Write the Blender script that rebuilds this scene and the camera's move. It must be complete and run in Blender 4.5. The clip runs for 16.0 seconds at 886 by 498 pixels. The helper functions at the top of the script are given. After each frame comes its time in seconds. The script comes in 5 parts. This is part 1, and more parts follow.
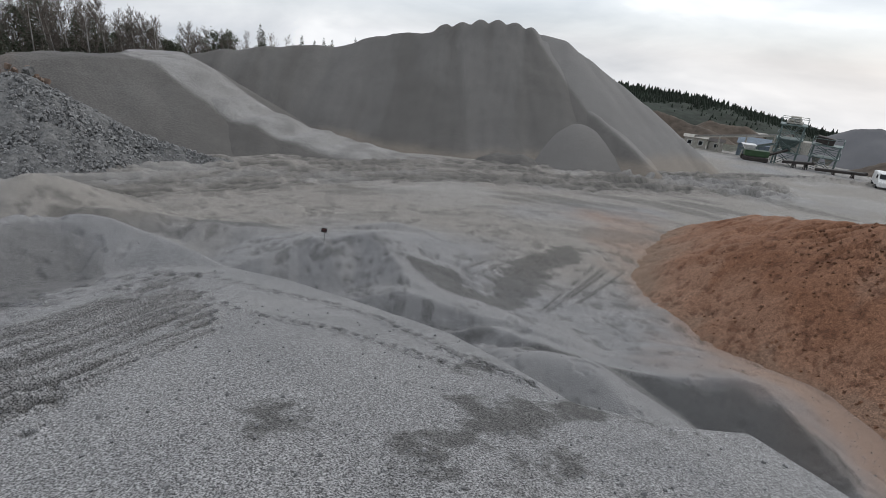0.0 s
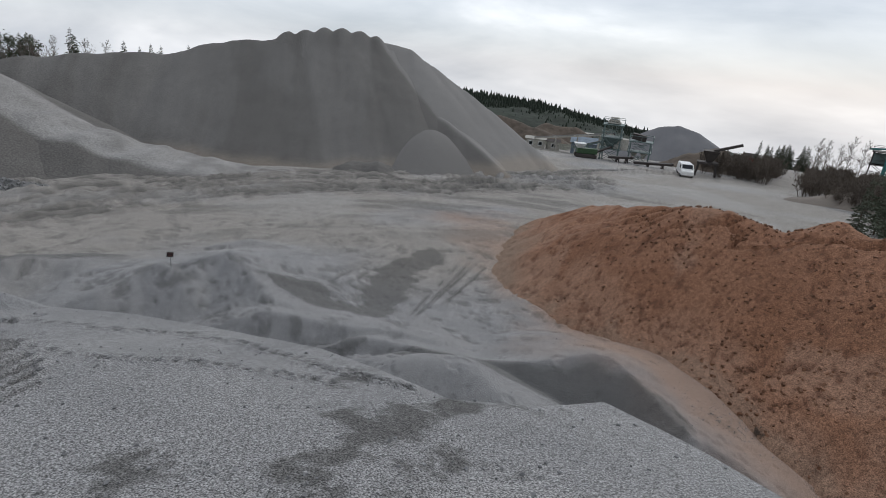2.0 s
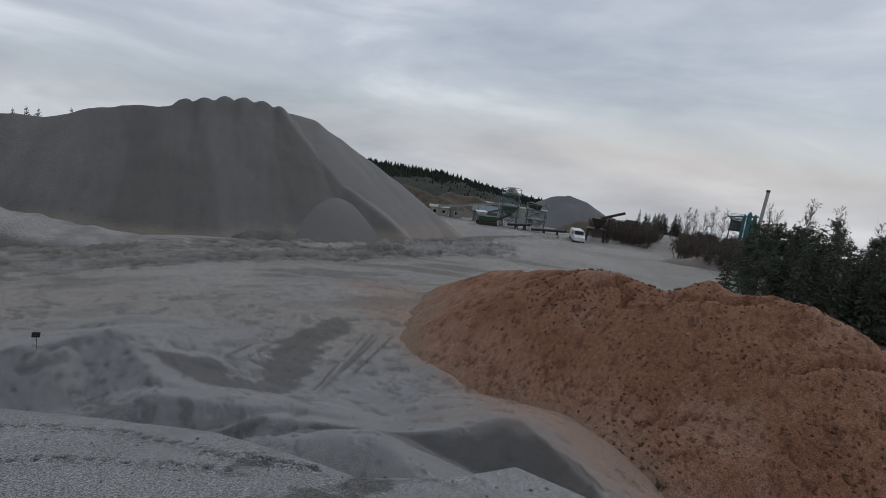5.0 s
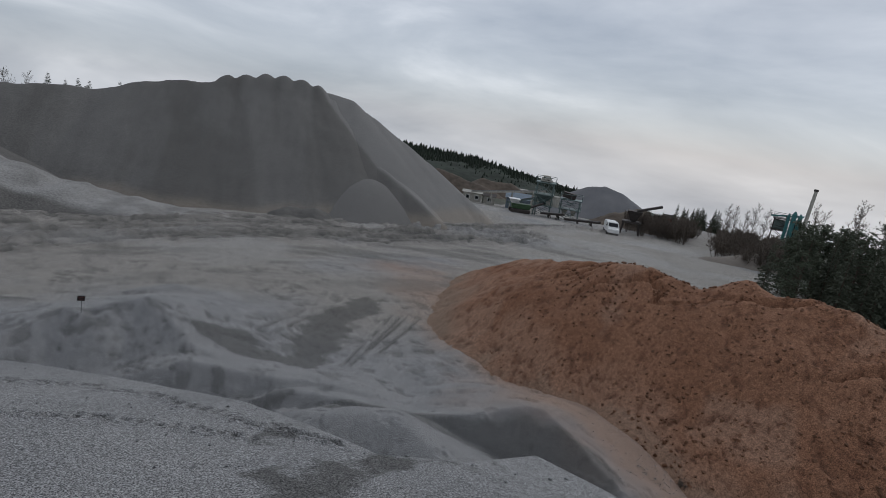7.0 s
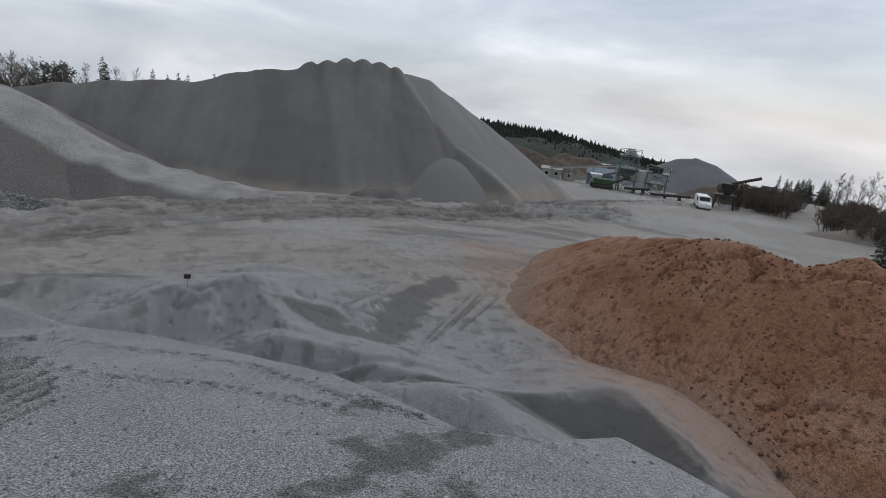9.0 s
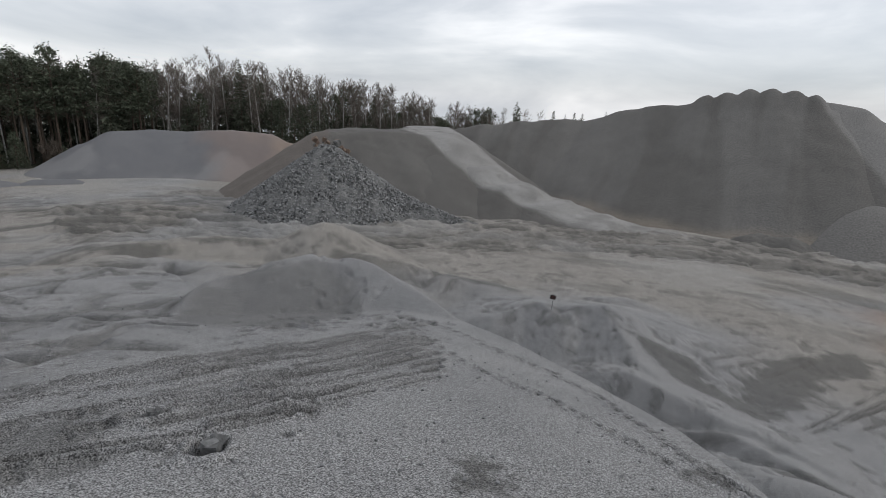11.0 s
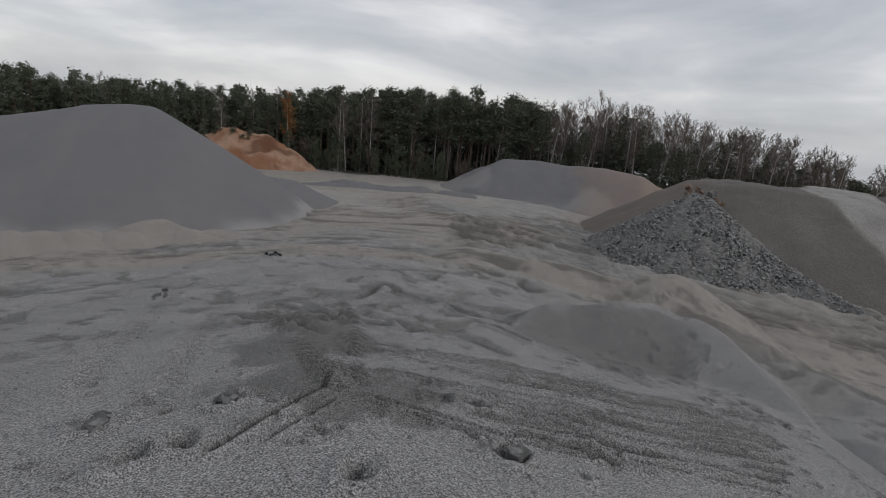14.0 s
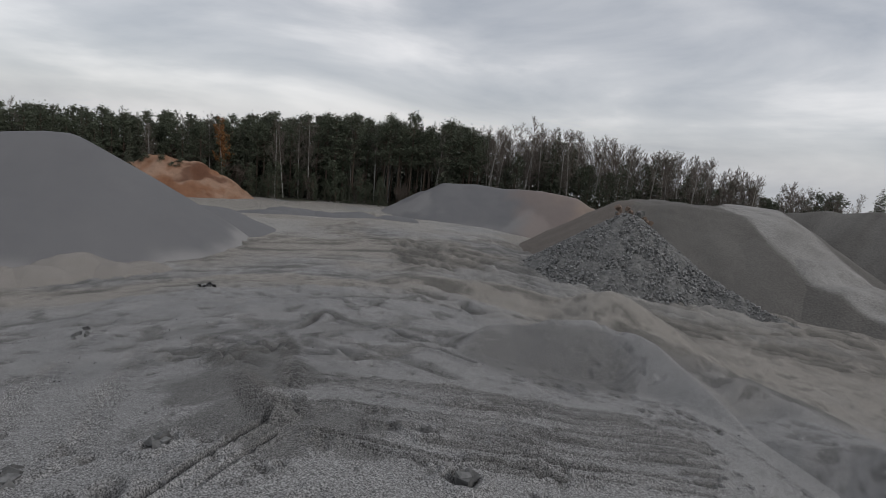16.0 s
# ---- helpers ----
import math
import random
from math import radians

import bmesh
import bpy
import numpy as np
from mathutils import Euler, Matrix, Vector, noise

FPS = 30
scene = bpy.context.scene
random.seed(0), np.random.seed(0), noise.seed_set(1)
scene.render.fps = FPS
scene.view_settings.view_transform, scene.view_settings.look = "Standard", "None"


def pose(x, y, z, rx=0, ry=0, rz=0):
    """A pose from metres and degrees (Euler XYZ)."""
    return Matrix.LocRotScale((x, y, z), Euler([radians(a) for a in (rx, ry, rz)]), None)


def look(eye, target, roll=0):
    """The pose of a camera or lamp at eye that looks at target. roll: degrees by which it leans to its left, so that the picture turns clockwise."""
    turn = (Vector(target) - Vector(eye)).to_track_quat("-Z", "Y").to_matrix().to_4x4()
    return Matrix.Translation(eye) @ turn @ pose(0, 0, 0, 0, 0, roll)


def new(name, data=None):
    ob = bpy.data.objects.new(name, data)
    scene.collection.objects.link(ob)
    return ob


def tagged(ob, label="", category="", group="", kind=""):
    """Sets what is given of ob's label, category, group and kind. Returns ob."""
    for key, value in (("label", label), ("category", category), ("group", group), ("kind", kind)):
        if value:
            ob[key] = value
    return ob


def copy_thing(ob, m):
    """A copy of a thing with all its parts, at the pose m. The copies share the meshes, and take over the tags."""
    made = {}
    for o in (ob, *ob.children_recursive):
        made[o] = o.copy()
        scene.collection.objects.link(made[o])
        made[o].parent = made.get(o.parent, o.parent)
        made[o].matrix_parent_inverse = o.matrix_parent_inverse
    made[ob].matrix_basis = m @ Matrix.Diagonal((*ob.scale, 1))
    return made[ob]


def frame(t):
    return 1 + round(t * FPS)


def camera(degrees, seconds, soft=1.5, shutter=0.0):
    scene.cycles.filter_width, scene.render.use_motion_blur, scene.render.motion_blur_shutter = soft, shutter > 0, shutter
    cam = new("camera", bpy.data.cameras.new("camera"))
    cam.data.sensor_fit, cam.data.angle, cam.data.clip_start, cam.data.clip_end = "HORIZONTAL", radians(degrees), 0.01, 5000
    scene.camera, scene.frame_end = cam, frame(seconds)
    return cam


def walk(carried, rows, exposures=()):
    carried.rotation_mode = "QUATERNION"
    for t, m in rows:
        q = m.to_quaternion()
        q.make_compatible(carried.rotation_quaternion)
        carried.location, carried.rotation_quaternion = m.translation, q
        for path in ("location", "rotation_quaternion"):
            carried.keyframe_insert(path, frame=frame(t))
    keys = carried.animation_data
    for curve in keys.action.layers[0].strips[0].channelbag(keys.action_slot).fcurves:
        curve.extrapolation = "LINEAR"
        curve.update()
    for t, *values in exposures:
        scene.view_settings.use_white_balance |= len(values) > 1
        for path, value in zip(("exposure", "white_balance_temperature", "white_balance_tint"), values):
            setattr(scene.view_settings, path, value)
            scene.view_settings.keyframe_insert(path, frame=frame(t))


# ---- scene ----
cam = camera(80.3, 16.0, soft=0.8)
EYE = (0.0, 0.0, 0.0)
PATH = [
    (0.0, pose(*EYE, 67.96, -4.34, 0.55)),
    (0.5, pose(*EYE, 68.38, -4.32, -8.05)),
    (1.0, pose(*EYE, 68.40, -5.19, -10.77)),
    (1.5, pose(*EYE, 68.88, -5.21, -13.45)),
    (2.0, pose(*EYE, 69.99, -4.72, -15.04)),
    (2.5, pose(*EYE, 72.15, -5.32, -19.25)),
    (3.0, pose(*EYE, 73.76, -5.33, -22.60)),
    (3.5, pose(*EYE, 75.80, -5.42, -24.59)),
    (4.0, pose(*EYE, 78.68, -5.92, -25.97)),
    (6.5, pose(*EYE, 76.67, -7.66, -22.27)),
    (7.0, pose(*EYE, 76.12, -8.16, -21.27)),
    (7.5, pose(*EYE, 75.53, -8.10, -20.30)),
    (8.0, pose(*EYE, 74.80, -8.49, -18.89)),
    (10.5, pose(*EYE, 71.43, -0.77, 11.91)),
    (11.0, pose(*EYE, 73.76, -2.51, 26.11)),
    (11.5, pose(*EYE, 74.98, -2.84, 38.99)),
    (12.0, pose(*EYE, 74.35, -3.73, 51.17)),
    (12.5, pose(*EYE, 72.59, -4.10, 57.44)),
    (13.0, pose(*EYE, 71.80, -4.96, 61.79)),
    (13.5, pose(*EYE, 74.40, -5.91, 64.70)),
    (14.0, pose(*EYE, 75.11, -5.90, 65.01)),
    (14.5, pose(*EYE, 76.15, -5.30, 63.28)),
    (15.0, pose(*EYE, 76.88, -4.64, 60.91)),
    (15.5, pose(*EYE, 77.62, -5.09, 58.78)),
    (16.0, pose(*EYE, 78.41, -5.64, 58.44)),
]
walk(cam, PATH, exposures=[(0.0, -0.2, 6500, 10), (1.5, -0.25, 6450, 10), (3.2, -0.6, 6280, 10), (4.2, -0.9, 6200, 10), (8.0, -0.72, 6250, 10), (10.3, -0.3, 6450, 10), (11.0, -0.34, 6600, 10), (12.5, -0.66, 6750, 11), (16.0, -0.7, 6700, 11)])

# ---- world and sun: overcast, the brightest part of the sky beyond the plant ----
SUN_BEARING, SUN_HEIGHT = -52.0, 33.0
world = bpy.data.worlds.new("overcast_sky")
scene.world = world
world.use_nodes = True
wn = world.node_tree
wn.nodes.clear()


def wnode(kind, **props):
    n = wn.nodes.new(kind)
    for k, val in props.items():
        n.inputs[k].default_value = val
    return n


sky = wn.nodes.new("ShaderNodeTexSky")
sky.sky_type, sky.sun_disc = "NISHITA", False
sky.sun_elevation, sky.sun_rotation = radians(SUN_HEIGHT), radians(-SUN_BEARING)
sky.dust_density, sky.ozone_density = 0.6, 2.0
wtc = wn.nodes.new("ShaderNodeTexCoord")
wmap = wn.nodes.new("ShaderNodeMapping")
wmap.inputs["Scale"].default_value = (1.1, 1.1, 4.2)
cloud = wnode("ShaderNodeTexNoise", Scale=1.9, Detail=7.0, Roughness=0.52, Distortion=0.35)
ramp = wn.nodes.new("ShaderNodeValToRGB")
ramp.color_ramp.elements[0].position, ramp.color_ramp.elements[0].color = 0.33, (0.46, 0.50, 0.565, 1)
ramp.color_ramp.elements[1].position, ramp.color_ramp.elements[1].color = 0.70, (1.0, 1.01, 1.04, 1)
mid = ramp.color_ramp.elements.new(0.52)
mid.color = (0.66, 0.69, 0.74, 1)
bg_sky = wnode("ShaderNodeBackground", Strength=0.02)
bg_cloud = wnode("ShaderNodeBackground", Strength=1.25)
add = wn.nodes.new("ShaderNodeAddShader")
wout = wn.nodes.new("ShaderNodeOutputWorld")
wn.links.new(wtc.outputs["Generated"], wmap.inputs["Vector"])
wn.links.new(wmap.outputs["Vector"], cloud.inputs["Vector"])
wn.links.new(cloud.outputs["Fac"], ramp.inputs["Fac"])
wn.links.new(ramp.outputs["Color"], bg_cloud.inputs["Color"])
wn.links.new(sky.outputs["Color"], bg_sky.inputs["Color"])
wn.links.new(bg_sky.outputs["Background"], add.inputs[0])
wn.links.new(bg_cloud.outputs["Background"], add.inputs[1])
wn.links.new(add.outputs["Shader"], wout.inputs["Surface"])

sun_data = bpy.data.lights.new("sun", "SUN")
sun_data.energy, sun_data.angle, sun_data.color = 1.15, radians(14), (1.0, 0.98, 0.95)
sun = new("sun", sun_data)


def bearing(b, d, z):
    """A place d metres out from the standing point, b degrees to the left of north, at height z."""
    return Vector((-math.sin(radians(b)) * d, math.cos(radians(b)) * d, z))


def sight(b, slope, d):
    """A place d metres out on a bearing, slope degrees above the eye's level."""
    return bearing(b, d, math.tan(radians(slope)) * d)


sun_from = sight(SUN_BEARING, SUN_HEIGHT, 100)
sun.matrix_world = look(sun_from, (0, 0, 0))

# ---- numbers: noise on arrays ----


def hashed(ix, iy, seed):
    h = (ix.astype(np.int64) * 374761393 + iy.astype(np.int64) * 668265263 + seed * 974711) & 0x7FFFFFFF
    h = ((h ^ (h >> 13)) * 1274126177) & 0x7FFFFFFF
    return ((h ^ (h >> 16)) & 0xFFFF) / 65535.0


def vnoise(x, y, seed=0):
    ix, iy = np.floor(x), np.floor(y)
    fx, fy = x - ix, y - iy
    fx, fy = fx * fx * fx * (fx * (fx * 6 - 15) + 10), fy * fy * fy * (fy * (fy * 6 - 15) + 10)
    a, b = hashed(ix, iy, seed), hashed(ix + 1, iy, seed)
    c, d = hashed(ix, iy + 1, seed), hashed(ix + 1, iy + 1, seed)
    return (a + (b - a) * fx) * (1 - fy) + (c + (d - c) * fx) * fy - 0.5


def fbm(x, y, size, octaves=4, seed=0, gain=0.5):
    total, amp, k = 0.0, 1.0, 1.0 / size
    for o in range(octaves):
        c, s = math.cos(o * 1.1 + seed), math.sin(o * 1.1 + seed)
        total = total + amp * vnoise((x * c - y * s) * k + 17.3 * o, (x * s + y * c) * k - 9.1 * o, seed + o)
        amp, k = amp * gain, k * 2.03
    return total


def smooth(a, b, x):
    u = np.clip((x - a) / (b - a), 0, 1)
    return u * u * (3 - 2 * u)


def smax(a, b, k):
    h = np.clip(0.5 + 0.5 * (a - b) / k, 0, 1)
    return b + (a - b) * h + k * h * (1 - h)


def along(x, y, pts):
    """Distance to a polyline, the height of its nearest point, and how far along that lies."""
    best = np.full(np.shape(x), 1e9)
    zz, run = np.zeros(np.shape(x)), np.zeros(np.shape(x))
    base = 0.0
    for p, q in zip(pts[:-1], pts[1:]):
        dx, dy = q[0] - p[0], q[1] - p[1]
        L = math.hypot(dx, dy) + 1e-9
        u = np.clip(((x - p[0]) * dx + (y - p[1]) * dy) / L ** 2, 0, 1)
        d = np.hypot(x - p[0] - u * dx, y - p[1] - u * dy)
        near = d < best
        best = np.where(near, d, best)
        zz = np.where(near, p[2] + (q[2] - p[2]) * u, zz)
        run = np.where(near, base + u * L, run)
        base += L
    return best, zz, run


def heap(x, y, pts, slope=0.66, flat=0.0, round_off=0.4):
    """The surface of material tipped along a crest line, at its angle of repose."""
    best = np.full(np.shape(x), -1e9)
    for p, q in zip(pts[:-1], pts[1:]):
        d, z, _ = along(x, y, [p, q])
        d = np.maximum(0, d - flat)
        best = np.maximum(best, z - slope * (np.sqrt(d * d + round_off ** 2) - round_off))
    return best


# ---- lie of the land ----
RIM = [bearing(b, d, 0) for b, d in ((-178, 8), (-120, 4.6), (-80, 4.0), (-58, 4.1), (-51, 4.3), (-44, 4.6), (-38, 4.9), (-30, 4.2), (-19, 4.1), (-12, 4.6), (-8, 4.95), (-3, 5.5),
                                     (5, 6.3), (12, 7.1), (16, 7.7), (20, 8.2), (24.5, 9.1), (29, 10.2), (33, 10.8), (38.5, 11.2), (45, 11.4), (52, 14), (58, 40),
                                     (100, 60), (140, 40))]


def inside_out(x, y, poly):
    """Signed distance to a closed outline, positive outside."""
    d, _, _ = along(x, y, [Vector((p[0], p[1], 0)) for p in poly + poly[:1]])
    odd = np.zeros(np.shape(x), bool)
    for p, q in zip(poly, poly[1:] + poly[:1]):
        cross = (p[1] > y) != (q[1] > y)
        xi = p[0] + (y - p[1]) / ((q[1] - p[1]) or 1e-9) * (q[0] - p[0])
        odd ^= cross & (x < xi)
    return np.where(odd, -d, d)


def floor_height(x, y):
    r = np.hypot(x, y)
    b = np.degrees(np.arctan2(-x, y))
    west = smooth(25, 60, b)
    fall = 0.075 * (1 - west) + 0.045 * west
    z = -8.2 - fall * np.clip(r - 15, 0, 80) - 0.115 * np.clip(r - 95, 0, 6000) * (1 - west)
    z = z - west * 0.05 * np.clip(r - 95, 0, 6000)
    return z + 0.25 * fbm(x, y, 9, 4, 3) * smooth(10, 18, r)


# fall of the hilltop, metres a metre, by bearing
TILT = ([-180, -60, -20, 5, 16, 22, 30, 40, 48, 58, 67, 80, 95, 110, 180], [0.1, 0.3, 0.33, 0.30, 0.27, 0.255, 0.25, 0.257, 0.25, 0.23, 0.22, 0.222, 0.24, 0.24, 0.15])


def hill_height(x, y):
    r = np.hypot(x, y)
    b = np.degrees(np.arctan2(-x, y))
    tilt = np.interp(b, *TILT)
    z = -1.62 - tilt * r
    crest = [sight(*p) for p in ((57, -22.2, 9.6), (53, -20.2, 10.1), (49, -18.9, 10.6), (44.5, -17.6, 10.9), (40, -17.0, 11.1), (37, -17.2, 11.1), (33.5, -18.1, 10.7), (30, -19.9, 10.1), (26, -22.1, 9.3), (22, -24.5, 8.5))]
    z = smax(z, berm(x, y, crest, 0.7, 0.44, 0.05), 0.03)
    out = inside_out(x, y, RIM)
    return z - 0.72 * np.maximum(0, out) + 0.05 * fbm(x, y, 2.2, 3, 8)


# crest line, slope away from the hilltop, slope towards it, rounding of the crest
BERMS = [
    ([(19, -22.9, 17.2), (16, -22.0, 17.6), (13.6, -21.2, 17.8), (11.3, -22.5, 17.1), (9.3, -21.0, 17.8), (7, -20.7, 17.9), (5, -22.7, 16.7), (2.6, -25.2, 15.4), (-0.5, -27.0, 14.6)], 0.34, 0.62, 0.06),
    ([(6, -27.2, 14.4), (3.3, -26.6, 14.4), (0.5, -27.2, 14.0), (-3.1, -28.1, 13.6), (-6.8, -28.7, 13.3), (-10.7, -29.0, 13.2), (-14.1, -29.7, 12.9), (-16.8, -30.1, 12.7)], 0.34, 1.0, 0.06),
    ([(-8.2, -30.0, 12.6), (-13.5, -30.6, 12.2), (-17.5, -31.1, 11.8), (-22, -31.5, 11.5), (-27.3, -30.9, 11.5), (-31.3, -30.0, 11.8), (-35.6, -28.5, 12.2), (-37.9, -28.4, 12.2), (-40.8, -29.7, 11.8), (-45, -31.7, 11.2), (-48.1, -33.0, 10.8)], 0.38, 1.05, 0.05),
    ([(-10.2, -33.2, 9.6), (-12.4, -32.3, 9.8), (-15.7, -31.8, 9.9), (-19.8, -31.8, 9.8), (-23.6, -33.4, 9.4), (-25.5, -34.3, 9.1)], 0.6, 0.6, 0.2),
    ([(40.2, -14.4, 27.0), (38.6, -13.8, 27.0), (37.2, -14.4, 27.0)], 0.5, 0.5, 0.4),
    ([(35, -17.0, 24.5), (31, -17.4, 24.0), (27, -18.8, 23.0)], 0.42, 0.5, 0.25),
    ([(7, -19.8, 22.5), (5, -19.5, 23.0), (1, -20.3, 22.5), (-2, -21.4, 21.8)], 0.35, 0.6, 0.15),
    ([(70, -17.6, 20.5), (64, -16.6, 22.0), (60, -15.9, 23.5), (55, -16.9, 22.0), (50, -17.8, 20.5)], 0.3, 0.55, 0.12),
    ([(60, -14.6, 27.0), (50, -14.7, 27.5), (44, -15.4, 27.0)], 0.3, 0.5, 0.15),
    ([(57, -18.8, 16.8), (50, -18.2, 18.5), (46, -18.2, 19.0)], 0.3, 0.6, 0.12),
    ([(72, -19.4, 16.0), (66, -18.8, 17.0), (60, -18.6, 17.5)], 0.3, 0.5, 0.12),
    ([(24, -19.3, 22.0), (20, -20.3, 21.0)], 0.35, 0.5, 0.25),
]
BERM_LINES = [([sight(*p) for p in pts], far, near, ro) for pts, far, near, ro in BERMS]


def berm(x, y, pts, far, near, round_off):
    """A pushed-up bank whose two sides stand at different slopes."""
    best = np.full(np.shape(x), -1e9)
    r = np.hypot(x, y)
    for p, q in zip(pts[:-1], pts[1:]):
        dx, dy = q[0] - p[0], q[1] - p[1]
        u = np.clip(((x - p[0]) * dx + (y - p[1]) * dy) / (dx * dx + dy * dy), 0, 1)
        cx, cy = p[0] + u * dx, p[1] + u * dy
        d = np.hypot(x - cx, y - cy)
        slope = far + (near - far) * smooth(0.15, -0.15, r - np.hypot(cx, cy))
        best = np.maximum(best, p[2] + (q[2] - p[2]) * u - slope * (np.sqrt(d * d + round_off ** 2) - round_off))
    return best


def ground_height(x, y):
    z = smax(hill_height(x, y), floor_height(x, y), 0.25)
    for pts, far, near, ro in BERM_LINES:
        z = smax(z, berm(x, y, pts, far, near, ro) + 0.10 * fbm(x, y, 1.6, 3, 11), 0.03)
    return z


# ---- materials ----


def material(name, base, spots, rough=0.95, grain=40.0, bump=0.35, patch=0.6, masks=(), metal=0.0, speckle=(0.25, 0.75, 0.55, 1.4), lumps=None):
    m = bpy.data.materials.new(name)
    m.use_nodes = True
    nt = m.node_tree
    b = nt.nodes["Principled BSDF"]
    b.inputs["Roughness"].default_value, b.inputs["Metallic"].default_value = rough, metal
    b.inputs["Specular IOR Level"].default_value = 0.25
    tc = nt.nodes.new("ShaderNodeTexCoord")

    def noise_node(scale, detail=5.0):
        n = nt.nodes.new("ShaderNodeTexNoise")
        n.inputs["Scale"].default_value, n.inputs["Detail"].default_value, n.inputs["Roughness"].default_value = scale, detail, 0.62
        nt.links.new(tc.outputs["Object"], n.inputs["Vector"])
        return n

    def mix(fac, a, c, blend="MIX"):
        n = nt.nodes.new("ShaderNodeMix")
        n.data_type, n.blend_type = "RGBA", blend
        for sock, val in ((n.inputs[0], fac), (n.inputs[6], a), (n.inputs[7], c)):
            if hasattr(val, "is_output"):
                nt.links.new(val, sock)
            else:
                sock.default_value = val if isinstance(val, float) else (*val, 1)
        return n.outputs[2]

    def ramped(sock, lo, hi):
        n = nt.nodes.new("ShaderNodeMapRange")
        n.inputs[1].default_value, n.inputs[2].default_value = lo, hi
        nt.links.new(sock, n.inputs[0])
        return n.outputs[0]

    fine, coarse = noise_node(grain, 3.0), noise_node(patch, 5.0)
    col = mix(ramped(coarse.outputs["Fac"], 0.3, 0.7), base, spots)
    for attr, tint in masks:
        a = nt.nodes.new("ShaderNodeAttribute")
        a.attribute_name = attr
        col = mix(a.outputs["Fac"], col, tint)
    grey = nt.nodes.new("ShaderNodeMapRange")
    for k in range(4):
        grey.inputs[k + 1].default_value = speckle[k]
    nt.links.new(fine.outputs["Fac"], grey.inputs[0])
    comb = nt.nodes.new("ShaderNodeCombineColor")
    for i in range(3):
        nt.links.new(grey.outputs[0], comb.inputs[i])
    col = mix(1.0, col, comb.outputs[0], "MULTIPLY")
    under = None
    if lumps:
        size, depth, lo, hi = lumps
        clod = noise_node(size, 6.0)
        shade = nt.nodes.new("ShaderNodeMapRange")
        for k, val in enumerate((0.38, 0.60, lo, hi)):
            shade.inputs[k + 1].default_value = val
        nt.links.new(clod.outputs["Fac"], shade.inputs[0])
        tone = nt.nodes.new("ShaderNodeCombineColor")
        for i in range(3):
            nt.links.new(shade.outputs[0], tone.inputs[i])
        col = mix(1.0, col, tone.outputs[0], "MULTIPLY")
        under = nt.nodes.new("ShaderNodeBump")
        under.inputs["Strength"].default_value, under.inputs["Distance"].default_value = 0.4, depth
        nt.links.new(clod.outputs["Fac"], under.inputs["Height"])
    nt.links.new(col, b.inputs["Base Color"])
    bp = nt.nodes.new("ShaderNodeBump")
    if under:
        nt.links.new(under.outputs["Normal"], bp.inputs["Normal"])
    bp.inputs["Strength"].default_value, bp.inputs["Distance"].default_value = bump, 0.6 / grain
    nt.links.new(fine.outputs["Fac"], bp.inputs["Height"])
    nt.links.new(bp.outputs["Normal"], b.inputs["Normal"])
    return m


SOIL_MASKS = (("dust", (0.228, 0.209, 0.183)), ("orange", (0.245, 0.150, 0.098)), ("damp", (0.07, 0.068, 0.064)), ("pale", (0.29, 0.283, 0.27)), ("moss", (0.045, 0.046, 0.03)))
M_GROUND = material("crushed_stone_ground", (0.182, 0.181, 0.181), (0.232, 0.229, 0.225), 0.95, 85.0, 0.9, 0.6, SOIL_MASKS, speckle=(0.38, 0.62, 0.25, 1.85), lumps=(42.0, 0.022, 0.74, 1.32))
M_PILE = material("grey_aggregate", (0.115, 0.108, 0.10), (0.14, 0.133, 0.124), 0.95, 9.0, 0.35, 0.12, (("pale", (0.36, 0.35, 0.335)), ("dust", (0.27, 0.23, 0.185)), ("orange", (0.24, 0.15, 0.105))))
M_FINES = material("blue_grey_fines", (0.142, 0.142, 0.148), (0.168, 0.166, 0.169), 0.95, 22.0, 0.15, 0.15, (("pale", (0.33, 0.32, 0.31)), ("dust", (0.31, 0.25, 0.19)), ("orange", (0.31, 0.19, 0.13))), speckle=(0.3, 0.7, 0.82, 1.18))
M_ORANGE = material("orange_sand", (0.20, 0.096, 0.054), (0.25, 0.128, 0.076), 0.95, 34.0, 0.9, 0.5, speckle=(0.35, 0.65, 0.5, 1.5), masks=(("pale", (0.32, 0.21, 0.15)), ("damp", (0.11, 0.05, 0.03)), ("grey", (0.235, 0.168, 0.122))), lumps=(9.0, 0.08, 0.80, 1.18))
M_ROCK = material("broken_rock", (0.11, 0.11, 0.108), (0.19, 0.187, 0.18), 0.9, 6.0, 0.5, 1.2)


